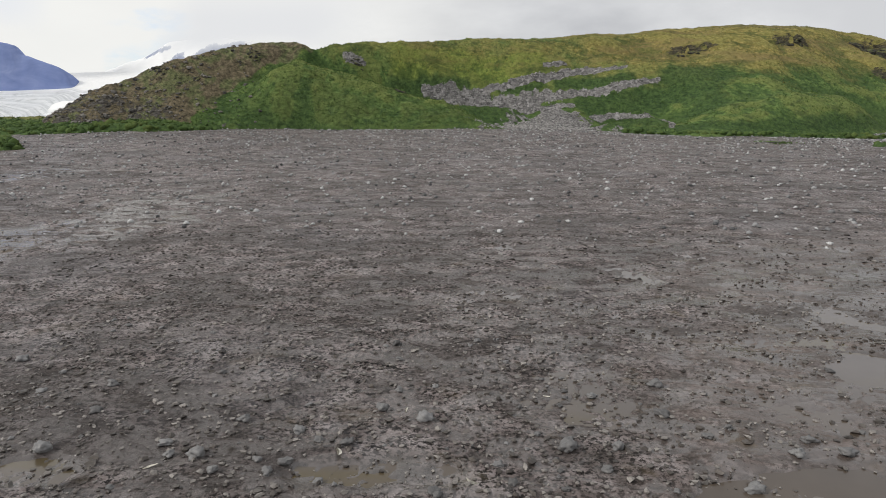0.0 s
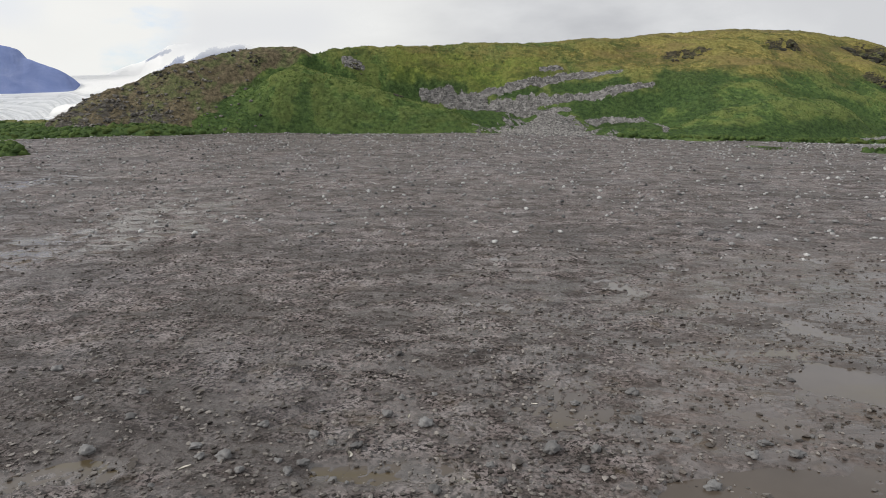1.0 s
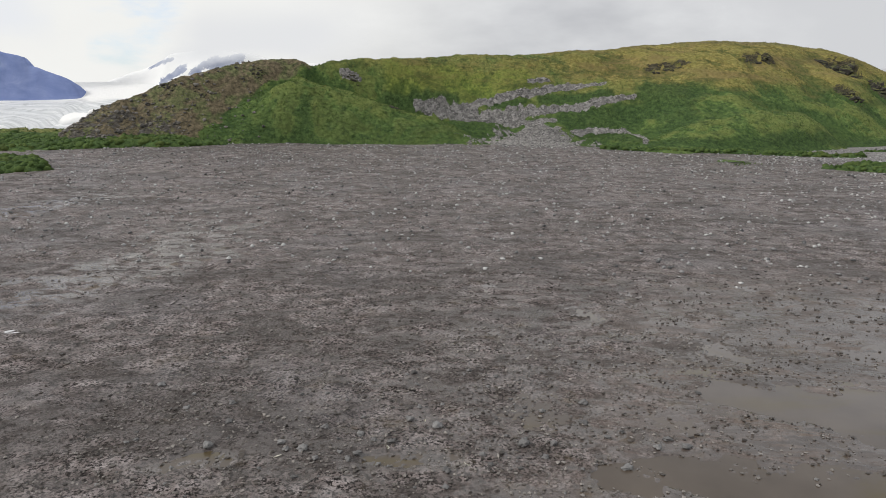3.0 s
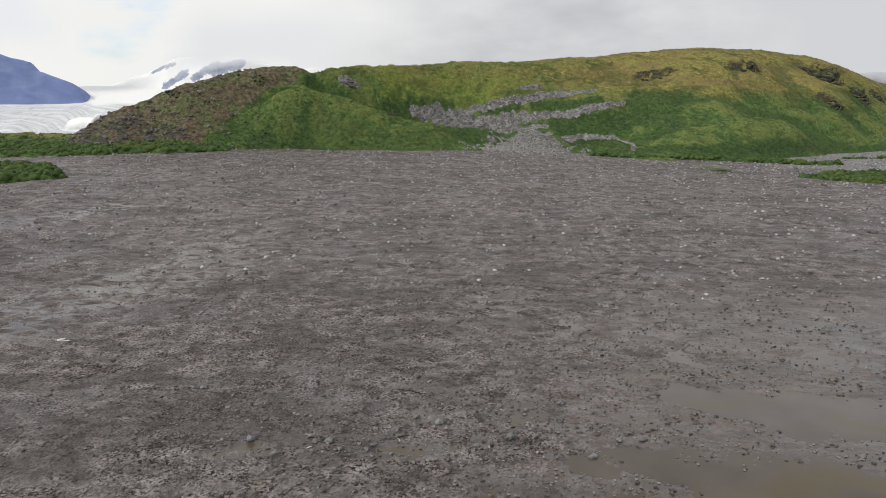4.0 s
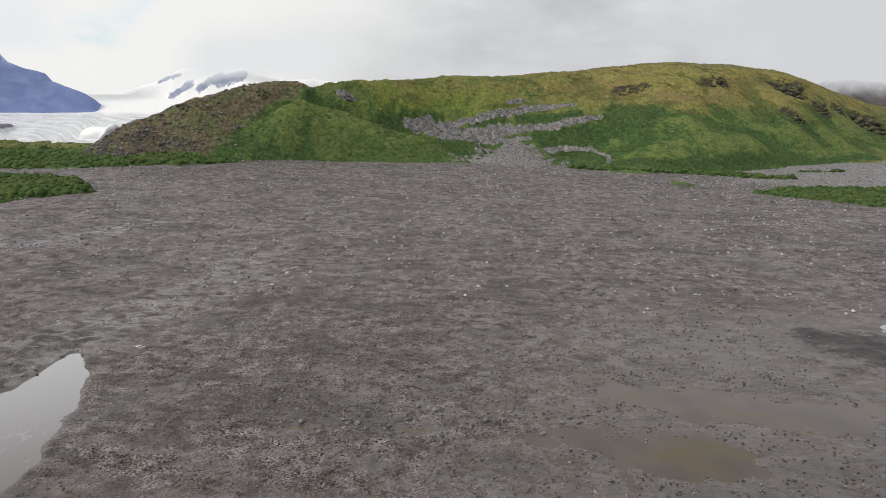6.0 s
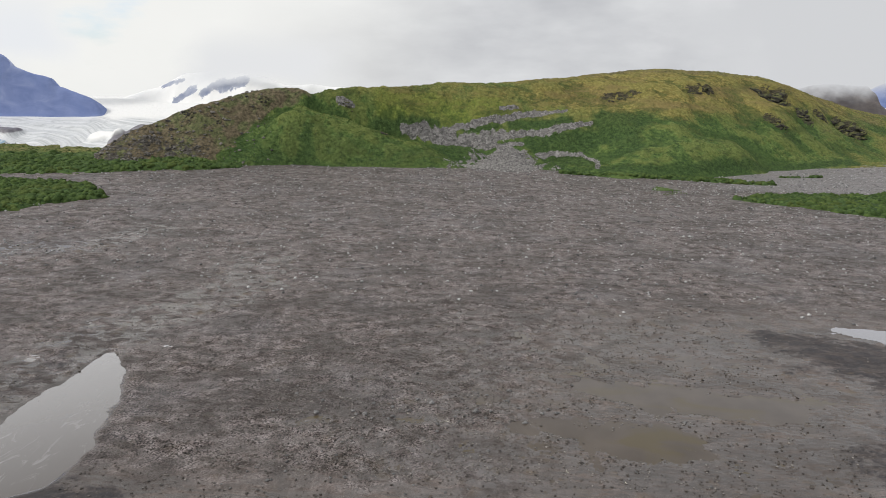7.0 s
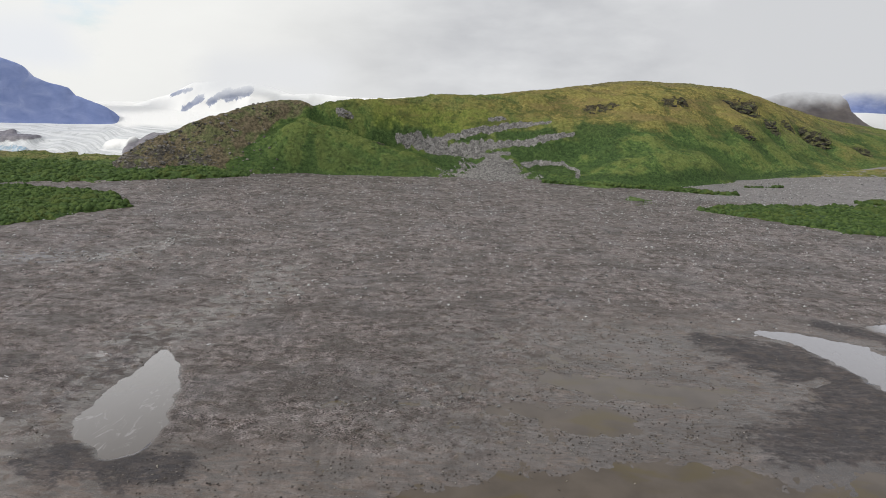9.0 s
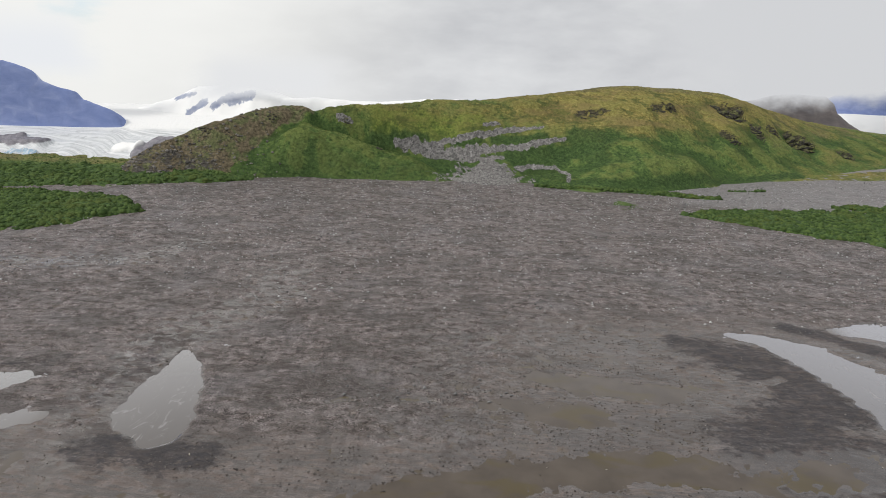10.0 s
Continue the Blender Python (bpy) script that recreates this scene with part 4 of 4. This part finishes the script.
def flat_top(x, y, k, name, tall):
    back = 1.2 * smooth(80, 105, y) * smooth(-52, -66, x) if name == "west_far" else 0
    return plain(x, y) - 0.5 + (tall * 0.65 + 0.5 + back) * smooth(-0.05, 0.30, k) + (0.25 * wave(x, y, 6, 82) + 0.16 * wave(x, y, 2.4, 84)) * smooth(0, 0.3, k)


def build_flats():
    rng = np.random.RandomState(14)
    pads = [blob(rng, 1, rng.uniform(0.5, 0.75), 1, 0.45) for _ in range(12)]
    for name, line, tall in FLATS:
        px, py, pw = [np.array([p[k] for p in line]) for k in range(3)]
        x0, x1, y0, y1 = (px - pw).min() - 2, (px + pw).max() + 2, (py - pw).min() - 2, (py + pw).max() + 2
        nx, ny = int((x1 - x0) / 0.7) + 2, int((y1 - y0) / 0.7) + 2
        X, Y = np.meshgrid(np.linspace(x0, x1, nx), np.linspace(y0, y1, ny))
        k = flat_rise(X, Y, line)
        Z = flat_top(X, Y, k, name, tall)
        me = mesh_from("tussock_bank", np.stack([X, Y, Z], -1).reshape(-1, 3), grid_faces(nx, ny), HILL, True,
                       {"rocky": np.zeros(X.shape), "meadow": np.zeros(X.shape), "cliff": np.zeros(X.shape), "scree": np.zeros(X.shape), "heath": 0.45 * smooth(94, 101, Y + 2 * wave(X, Y, 9, 85)) if name == "west_far" else np.zeros(X.shape), "olive": np.full(X.shape, 0.5) if name == "dry" else 0.1 + (0.40 * smooth(94, 101, Y + 2 * wave(X, Y, 9, 85)) if name == "west_far" else 0 * X), "crest": 0.1 * wave(X, Y, 4, 83), "lush": np.full(X.shape, 0.0 if name == "dry" else 0.75) * (1 - (0.9 * smooth(94, 101, Y + 2 * wave(X, Y, 9, 85)) if name == "west_far" else 0))})
        tagged(new("tussock_bank", me), "low bank of peat under green tussock grass", "bank", kind="structure")
        area = (x1 - x0) * (y1 - y0)
        n = int(min(area * 1.6, 8000))
        x, y = rng.uniform(x0, x1, n), rng.uniform(y0, y1, n)
        k = flat_rise(x, y, line)
        x, y, k = x[k > 0.03], y[k > 0.03], k[k > 0.03]
        z = flat_top(x, y, k, name, tall)
        lie = np.stack([(z - flat_top(x + 0.5, y, k, name, tall)) / 0.5, (z - flat_top(x, y + 0.5, k, name, tall)) / 0.5, np.ones(len(x))], -1)
        lie /= np.linalg.norm(lie, axis=1)[:, None]
        me = tufts("tussock_grass", np.stack([x, y, z], -1), rng.uniform(0.5, 1.0, len(x)) * (0.20 + 0.16 * tall), GRASS_OLIVE if name == "dry" else GRASS_BANK, rng, 6, 1.15, lie)
        tagged(new("tussock_grass", me), "clumps of long green tussock grass on a low bank", "grass", kind="stuff")
        if name == "dry":
            continue
        n = int(min(area * 1.8, 9500))
        x, y = rng.uniform(x0, x1, n), rng.uniform(y0, y1, n)
        k = flat_rise(x, y, line)
        keep = (k > 0.04) & ((y < 92 + 6 * rng.rand(n)) | (name != "west_far"))
        x, y, k = x[keep], y[keep], k[keep]
        me = strew("tussock_cushions", np.stack([x, y, flat_top(x, y, k, name, tall)], -1), rng.uniform(0.35, 0.95, len(x)) * (0.42 + 0.42 * tall), pads, CUSHION, rng, 0.74)
        tagged(new("tussock_cushions", me), "rounded dark green cushions of tussock on a low bank", "grass", kind="stuff")


build_flats()

# ---- glacier and mountains ----


def ridge_sheet(name, crest, y0, y1, foot, material, label, category, rough, size, seed, fields=None, nx=260, ny=90, peak_at=0.55, bend=0.0):
    """A mountain range: crest heights along x, falling to the foot towards the viewer and away."""
    cx, cz = [c[0] for c in crest], [c[1] for c in crest]
    X, V = np.meshgrid(np.linspace(cx[0], cx[-1], nx), np.linspace(0, 1, ny))
    Y = y0 + V * (y1 - y0) + bend * np.maximum(0, X + 60)
    top = np.interp(X, cx, cz) + rough * (0.35 * wave(X, 0 * X, size * 0.9, seed + 3) + 0.16 * wave(X, 0 * X, size * 0.3, seed + 4))
    up = np.where(V < peak_at, np.sin(np.clip(V / peak_at, 0, 1) * math.pi / 2) ** 1.15, np.cos(np.clip((V - peak_at) / (1 - peak_at), 0, 1) * math.pi / 2))
    body = np.sin(np.clip(V / peak_at, 0, 1) * math.pi)
    Z = foot + (top - foot) * up + rough * body * wave(X, Y, size, seed) + 0.5 * rough * body * wave(X, Y, size * 0.4, seed + 1) + 0.12 * rough * wave(X, Y, size * 0.13, seed + 2) * up
    me = mesh_from(name, np.stack([X, Y, Z], -1).reshape(-1, 3), grid_faces(nx, ny), material, True, {k: f(X, Y, Z) for k, f in (fields or {}).items()})
    return tagged(new(name, me), label, category, kind="structure")


GLACIER_ROCK = ([(-77, 114), (-84, 115), (-86.5, 111.5), (-86, 108)], [(-140, 114.5), (-124, 114), (-115.5, 113.2)])


def build_glacier():
    xs, ys = np.unique(np.concatenate([np.linspace(-300, -136, 60), np.linspace(-136, -60, 180)])), np.unique(np.concatenate([np.linspace(103, 126, 90), np.linspace(126, 160, 40)]))
    X, Y = np.meshgrid(xs, ys)
    v = (Y - 104) / 24
    Z = 3.4 + 9.3 * np.clip(v, 0, 1.3) ** 0.85 + 0.010 * (X + 60) * smooth(0.3, 1, v) + 0.9 * smooth(0.4, 1, v) + (0.35 * wave(X, Y, 14, 91) + 0.25 * wave(X * 0.4, Y, 4, 92)) * smooth(0.85, 0.45, v)
    r1, u = near_line(X, Y, GLACIER_ROCK[0])
    r2, u = near_line(X, Y, GLACIER_ROCK[1])
    mor = np.maximum(smooth(3.2, 1.2, r1 + 0.7 * wave(X, Y, 5, 93)), smooth(3.4, 1.2, r2 + 0.9 * wave(X, Y, 5, 94)))
    r3, u = near_line(X, Y, [(-93.5, 112.2), (-88.5, 112.6)])
    drift = smooth(2.0, 1.0, r3 + 0.35 * wave(X, Y, 3, 95))
    r4, u = near_line(X, Y, [(-121, 107.5), (-113.5, 106.2)])
    cre = smooth(3.0, 1.4, r4 + 0.5 * wave(X, Y, 3, 96))
    Z = Z + 1.3 * mor + 0.9 * drift + cre * (0.9 + 0.5 * wave(X, Y * 0.4, 1.6, 97))
    # the ice turns in a wide bend as it comes down
    flow = np.hypot((X + 128) * 0.55, (Y - 103) * 1.5) + 1.5 * wave(X, Y, 16, 98)
    me = mesh_from("glacier", np.stack([X, Y, Z], -1).reshape(-1, 3), grid_faces(len(xs), len(ys)), ICE, True,
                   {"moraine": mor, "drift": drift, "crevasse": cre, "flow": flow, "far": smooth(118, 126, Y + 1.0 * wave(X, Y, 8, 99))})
    tagged(new("glacier", me), "pale crevassed glacier tongue with dark moraine bands", "glacier", kind="structure")


def bare_rock(X, Y, Z):
    k = np.zeros(X.shape)
    for x0, z0, x1, z1, w in ((-89.0, 19.0, -82.6, 20.6, 0.75), (-83.0, 15.4, -78.6, 18.4, 1.0), (-80.6, 18.2, -78.4, 19.0, 0.5), (-75.8, 17.4, -71.5, 20.4, 1.2), (-71.0, 19.0, -66.0, 20.6, 1.6), (-82.6, 14.4, -79.6, 13.6, 0.5), (-83.9, 22.3, -83.4, 22.4, 0.35)):
        u = np.clip(((X - x0) * (x1 - x0) + (Z - z0) * (z1 - z0)) / ((x1 - x0) ** 2 + (z1 - z0) ** 2), 0, 1)
        k = np.maximum(k, smooth(1.5, 0.5, np.hypot(X - x0 - u * (x1 - x0), Z - z0 - u * (z1 - z0)) / w))
    return k


build_glacier()
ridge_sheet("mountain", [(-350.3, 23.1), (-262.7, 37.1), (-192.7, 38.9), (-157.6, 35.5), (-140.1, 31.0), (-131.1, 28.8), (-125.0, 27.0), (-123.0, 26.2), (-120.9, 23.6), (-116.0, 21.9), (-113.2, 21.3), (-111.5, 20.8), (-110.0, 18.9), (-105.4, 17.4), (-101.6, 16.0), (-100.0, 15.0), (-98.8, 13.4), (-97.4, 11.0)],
            122.6, 133, 9.0, HAZE_BLUE_ROCK, "steep rock mountain beside the glacier, tinted blue by haze", "mountain", 0.30, 9, 101, nx=360, peak_at=0.20)
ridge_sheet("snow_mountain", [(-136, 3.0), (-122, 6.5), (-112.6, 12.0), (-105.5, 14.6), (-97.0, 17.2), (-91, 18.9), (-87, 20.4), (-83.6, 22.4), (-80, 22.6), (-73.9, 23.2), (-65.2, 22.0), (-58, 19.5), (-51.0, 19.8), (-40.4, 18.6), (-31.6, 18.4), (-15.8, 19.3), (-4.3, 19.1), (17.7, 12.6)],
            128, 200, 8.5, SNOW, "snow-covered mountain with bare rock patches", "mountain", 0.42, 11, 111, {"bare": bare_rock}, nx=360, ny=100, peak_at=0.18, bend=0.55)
ridge_sheet("mountain", [(96, 8), (112, 13), (125, 18), (137, 21), (150, 21.5), (158, 20.6), (161, 18.5), (163, 14), (168, 10), (177, 5), (200, 1)],
            246, 300, -2.0, HAZE_BROWN_ROCK, "brown mountain paled by haze, with its top in cloud", "mountain", 0.8, 15, 121, peak_at=0.28)
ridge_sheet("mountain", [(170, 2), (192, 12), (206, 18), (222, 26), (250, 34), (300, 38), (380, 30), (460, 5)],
            330, 390, -6.0, HAZE_BLUE_ROCK, "far mountain behind the icefield, tinted blue by haze", "mountain", 0.9, 15, 131, peak_at=0.3)
ridge_sheet("snow_field", [(176, -2), (190, 6), (201, 9.5), (230, 9), (290, 8), (360, 6), (420, -2)],
            300, 345, -6.0, SNOW, "white icefield below the far mountain", "snow", 0.3, 15, 141, {"bare": lambda X, Y, Z: X * 0}, peak_at=0.7)

def cloud_material(name, tone, z0, z1, x0=None, x1=None, x2=None, x3=None, top=None):
    k = Mat(name, 1.0, spec=0.0)
    cut = k.node("ShaderNodeSeparateXYZ")
    k.t.links.new(k.pos, cut.inputs[0])
    puff = k.noise(0.035, 6, 0.55, stretch=(1, 1, 1.6))
    height = k.math("ADD", cut.outputs[2], k.math("MULTIPLY", k.math("SUBTRACT", puff, 0.5), 2.2 * (z1 - z0)))
    thick = k.span(height, z0, z1)
    if top is not None:
        thick = k.math("MULTIPLY", thick, k.span(cut.outputs[2], top, top * 0.72))
    if x0 is not None:
        thick = k.math("MULTIPLY", thick, k.span(k.math("ADD", cut.outputs[0], k.math("MULTIPLY", k.math("SUBTRACT", puff, 0.5), 1.5 * abs(x1 - x0))), x0, x1))
    if x2 is not None:
        thick = k.math("MULTIPLY", thick, k.span(k.math("ADD", cut.outputs[0], k.math("MULTIPLY", k.math("SUBTRACT", puff, 0.5), 1.5 * abs(x3 - x2))), x2, x3))
    see = k.node("ShaderNodeBsdfTransparent")
    # the curtain glows by itself in place of the daylight cloud would scatter
    body = k.node("ShaderNodeEmission")
    body.inputs[0].default_value = (*tone, 1)
    mixed = k.node("ShaderNodeMixShader")
    k.t.links.new(thick, mixed.inputs[0])
    k.t.links.new(see.outputs[0], mixed.inputs[1])
    k.t.links.new(body.outputs[0], mixed.inputs[2])
    out = [n for n in k.t.nodes if n.type == "OUTPUT_MATERIAL"][0]
    k.t.links.new(mixed.outputs[0], out.inputs["Surface"])
    return k.m


def build_cloud(x0, x1, y, z0, z1, lean, material):
    """A bank of low cloud: a bulging curtain of mist that leans away."""
    X, V = np.meshgrid(np.linspace(x0, x1, 90), np.linspace(0, 1, 24))
    Y = y + lean * V + 3 * wave(X, V * 30, 40, 171)
    me = mesh_from("cloud", np.stack([X, Y, z0 + V * (z1 - z0)], -1).reshape(-1, 3), grid_faces(90, 24), material)
    tagged(new("cloud", me), "low grey cloud lying on the far mountain tops", "cloud", kind="structure")


build_cloud(60, 420, 238, 8, 150, 60, cloud_material("mist", (0.64, 0.65, 0.67), 14.0, 23, 66, 108))
build_cloud(-190, -92, 121, 18, 48, 6, cloud_material("wisp", (0.82, 0.84, 0.87), 20.5, 28, -100, -116, top=46))
build_cloud(-100, 10, 133, 15, 40, 4, cloud_material("cap", (0.78, 0.79, 0.805), 18.4, 22.5, -84, -73, -30, -52, top=36))

# ---- stones on the beach ----


def build_stones():
    rng = np.random.RandomState(21)
    kinds = []
    for k in range(7):
        v, f = blob(rng, 1, rng.uniform(0.45, 0.7), 3, 0.7)
        kinds.append(mesh_from("stone", v, f, STONE))
    # the larger cobbles one by one: place and radius
    cobbles = [(0.6, 2.1, 0.28), (3.9, 1.0, 0.2), (6.1, 2.4, 0.2), (5.6, 3.0, 0.18), (1.6, 2.2, 0.17), (-0.5, 0.6, 0.14), (2.9, 5.5, 0.21), (2.8, 3.8, 0.18), (1.3, 4.7, 0.16), (1.3, 1.3, 0.12), (3.5, 2.8, 0.14), (5.1, 2.3, 0.16), (-6.9, 0.9, 0.23), (-6.3, 0.4, 0.13), (-5.2, 0.4, 0.15), (-5.6, 0.9, 0.12), (-10.2, 2.5, 0.2), (-10.2, 0.8, 0.21), (-7.5, 0.9, 0.14), (-7.8, 1.3, 0.15), (-6.6, 2.5, 0.16), (-10.7, 3.9, 0.18), (-3.6, 3.4, 0.2), (-2.5, 3.0, 0.23), (-4.1, 7.6, 0.19), (-4.0, 1.7, 0.16), (-5.2, 2.2, 0.17), (-1.9, 0.1, 0.13), (-5.0, 0.8, 0.17), (-14.4, 5.3, 0.21)]
    for x, y, s in cobbles:
        z = float(beach(np.array([x]), np.array([y]))[0])
        ob = new("cobble", kinds[rng.randint(7)])
        ob.matrix_world = pose(x, y, z + s * 0.30, rng.uniform(-15, 15), rng.uniform(-15, 15), rng.uniform(0, 360)) @ Matrix.Scale(s * 0.8, 4)
        tagged(ob, "large rounded grey cobble lying on wet mud", "stone", "cobbles on the mud")
    made = 0
    while made < 240:
        west = rng.rand() < 0.7
        x, y = (rng.uniform(-14, 1), rng.uniform(-8, 9)) if west else (rng.uniform(0, 16), rng.uniform(-6, 8))
        z = float(beach(np.array([x]), np.array([y]))[0])
        if z < LEVEL - 0.03:
            continue
        s = 0.035 + 0.075 * rng.rand() ** 2.2
        ob = new("stone", kinds[rng.randint(7)])
        ob.matrix_world = pose(x, y, z + s * 0.22, rng.uniform(-15, 15), rng.uniform(-15, 15), rng.uniform(0, 360)) @ Matrix.Scale(s, 4)
        tagged(ob, "rounded grey beach stone half sunk in mud", "stone", "stones on the mud")
        made += 1


def build_pebbles():
    rng = np.random.RandomState(22)
    shapes = [blob(rng, 1, rng.uniform(0.4, 0.8), 1, 0.75) for _ in range(14)]
    n = 34000
    x, y = rng.uniform(-46, 50, n), rng.uniform(-20, 46, n)
    dense = 0.30 + 0.6 * smooth(5, -6, x - 0.3 * y) * smooth(-16, -4, y) - 0.2 * sand_bank(x, y) + 0.35 * wave(x, y, 5, 151) + 0.25 * wave(x, y, 1.6, 152)
    keep = rng.rand(n) < dense
    x, y = x[keep], y[keep]
    z = beach(x, y)
    keep = z > LEVEL - 0.015
    x, y, z = x[keep], y[keep], z[keep]
    size = 0.012 + 0.080 * rng.rand(len(x)) ** 4.5
    me = strew("pebbles", np.stack([x, y, z], -1), size, shapes, PEBBLE, rng, 0.25, False)
    tagged(new("pebbles", me), "grey-brown pebbles and mud clods scattered over the beach", "pebbles", kind="stuff")
    n = 16000
    x, y = rng.uniform(-75, 78, n), 22 + 90 * rng.rand(n) ** 0.75
    east = np.arange(n) % 4 == 0
    x[east], y[east] = rng.uniform(38, 125, east.sum()), rng.uniform(90, 142, east.sum())
    z = beach(x, y)
    me = strew("shingle", np.stack([x, y, z], -1), 0.05 + 0.15 * rng.rand(n) ** 2.2, shapes, SHINGLE, rng, 0.25)
    tagged(new("shingle", me), "grey shingle on the far part of the beach", "shingle", kind="stuff")


def build_clods():
    rng = np.random.RandomState(23)
    shapes = [blob(rng, 1, rng.uniform(0.35, 0.6), 1, 1.1) for _ in range(18)]
    n = 46000
    x, y = rng.uniform(-22, 24, n), rng.uniform(-14, 26, n)
    keep = rng.rand(n) < 0.35 + 0.5 * wave(x, y, 3.4, 161) + 0.3 * wave(x, y, 1.2, 162)
    x, y = x[keep], y[keep]
    z = beach(x, y)
    keep = z > LEVEL - 0.02
    x, y, z = x[keep], y[keep], z[keep]
    me = strew("mud_clods", np.stack([x, y, z], -1), 0.012 + 0.085 * rng.rand(len(x)) ** 4, shapes, CLOD, rng, 0.30, False)
    # coarse gravel trodden into the mud near the water's edge
    n = 30000
    gx, gy = rng.uniform(-15, 17, n), -6 + 20 * rng.rand(n) ** 1.2
    keep = rng.rand(n) < 0.55 + 0.4 * wave(gx, gy, 2.3, 163) - 0.35 * smooth(2, 12, gx - 0.3 * gy)
    gx, gy = gx[keep], gy[keep]
    gz = beach(gx, gy)
    keep = gz > LEVEL - 0.02
    gx, gy, gz = gx[keep], gy[keep], gz[keep]
    grit = strew("gravel", np.stack([gx, gy, gz], -1), 0.014 + 0.055 * rng.rand(len(gx)) ** 2.5, shapes, PEBBLE, rng, 0.20, False)
    tagged(new("gravel", grit), "coarse wet grey-brown gravel trodden into mud", "gravel", kind="stuff")
    tagged(new("mud_clods", me), "dark wet clods of trodden mud", "mud", kind="stuff")


build_stones()
build_pebbles()
build_clods()


def build_feathers():
    """Pale moulted feathers on the mud, each a thin curved vane."""
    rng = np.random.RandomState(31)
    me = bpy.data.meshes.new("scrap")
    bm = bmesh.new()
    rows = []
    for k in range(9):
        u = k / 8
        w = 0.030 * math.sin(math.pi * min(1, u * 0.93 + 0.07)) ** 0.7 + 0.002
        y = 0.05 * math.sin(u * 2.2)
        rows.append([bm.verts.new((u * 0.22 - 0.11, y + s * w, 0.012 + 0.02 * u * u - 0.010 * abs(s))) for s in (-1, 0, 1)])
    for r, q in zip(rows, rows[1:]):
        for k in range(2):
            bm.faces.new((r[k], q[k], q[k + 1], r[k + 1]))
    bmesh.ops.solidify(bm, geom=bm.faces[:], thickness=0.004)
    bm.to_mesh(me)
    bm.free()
    me.materials.append(FEATHER)
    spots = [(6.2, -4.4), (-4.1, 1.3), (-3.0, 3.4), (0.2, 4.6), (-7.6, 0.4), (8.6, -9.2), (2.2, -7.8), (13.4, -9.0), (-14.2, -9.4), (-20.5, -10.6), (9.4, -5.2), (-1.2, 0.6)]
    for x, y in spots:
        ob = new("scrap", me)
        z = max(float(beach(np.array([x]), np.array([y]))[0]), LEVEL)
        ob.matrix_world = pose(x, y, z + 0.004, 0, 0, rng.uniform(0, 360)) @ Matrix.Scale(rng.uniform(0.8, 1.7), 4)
        tagged(ob, "thin pale curled feather lying on wet mud", "scrap", "scraps on the mud")


build_feathers()
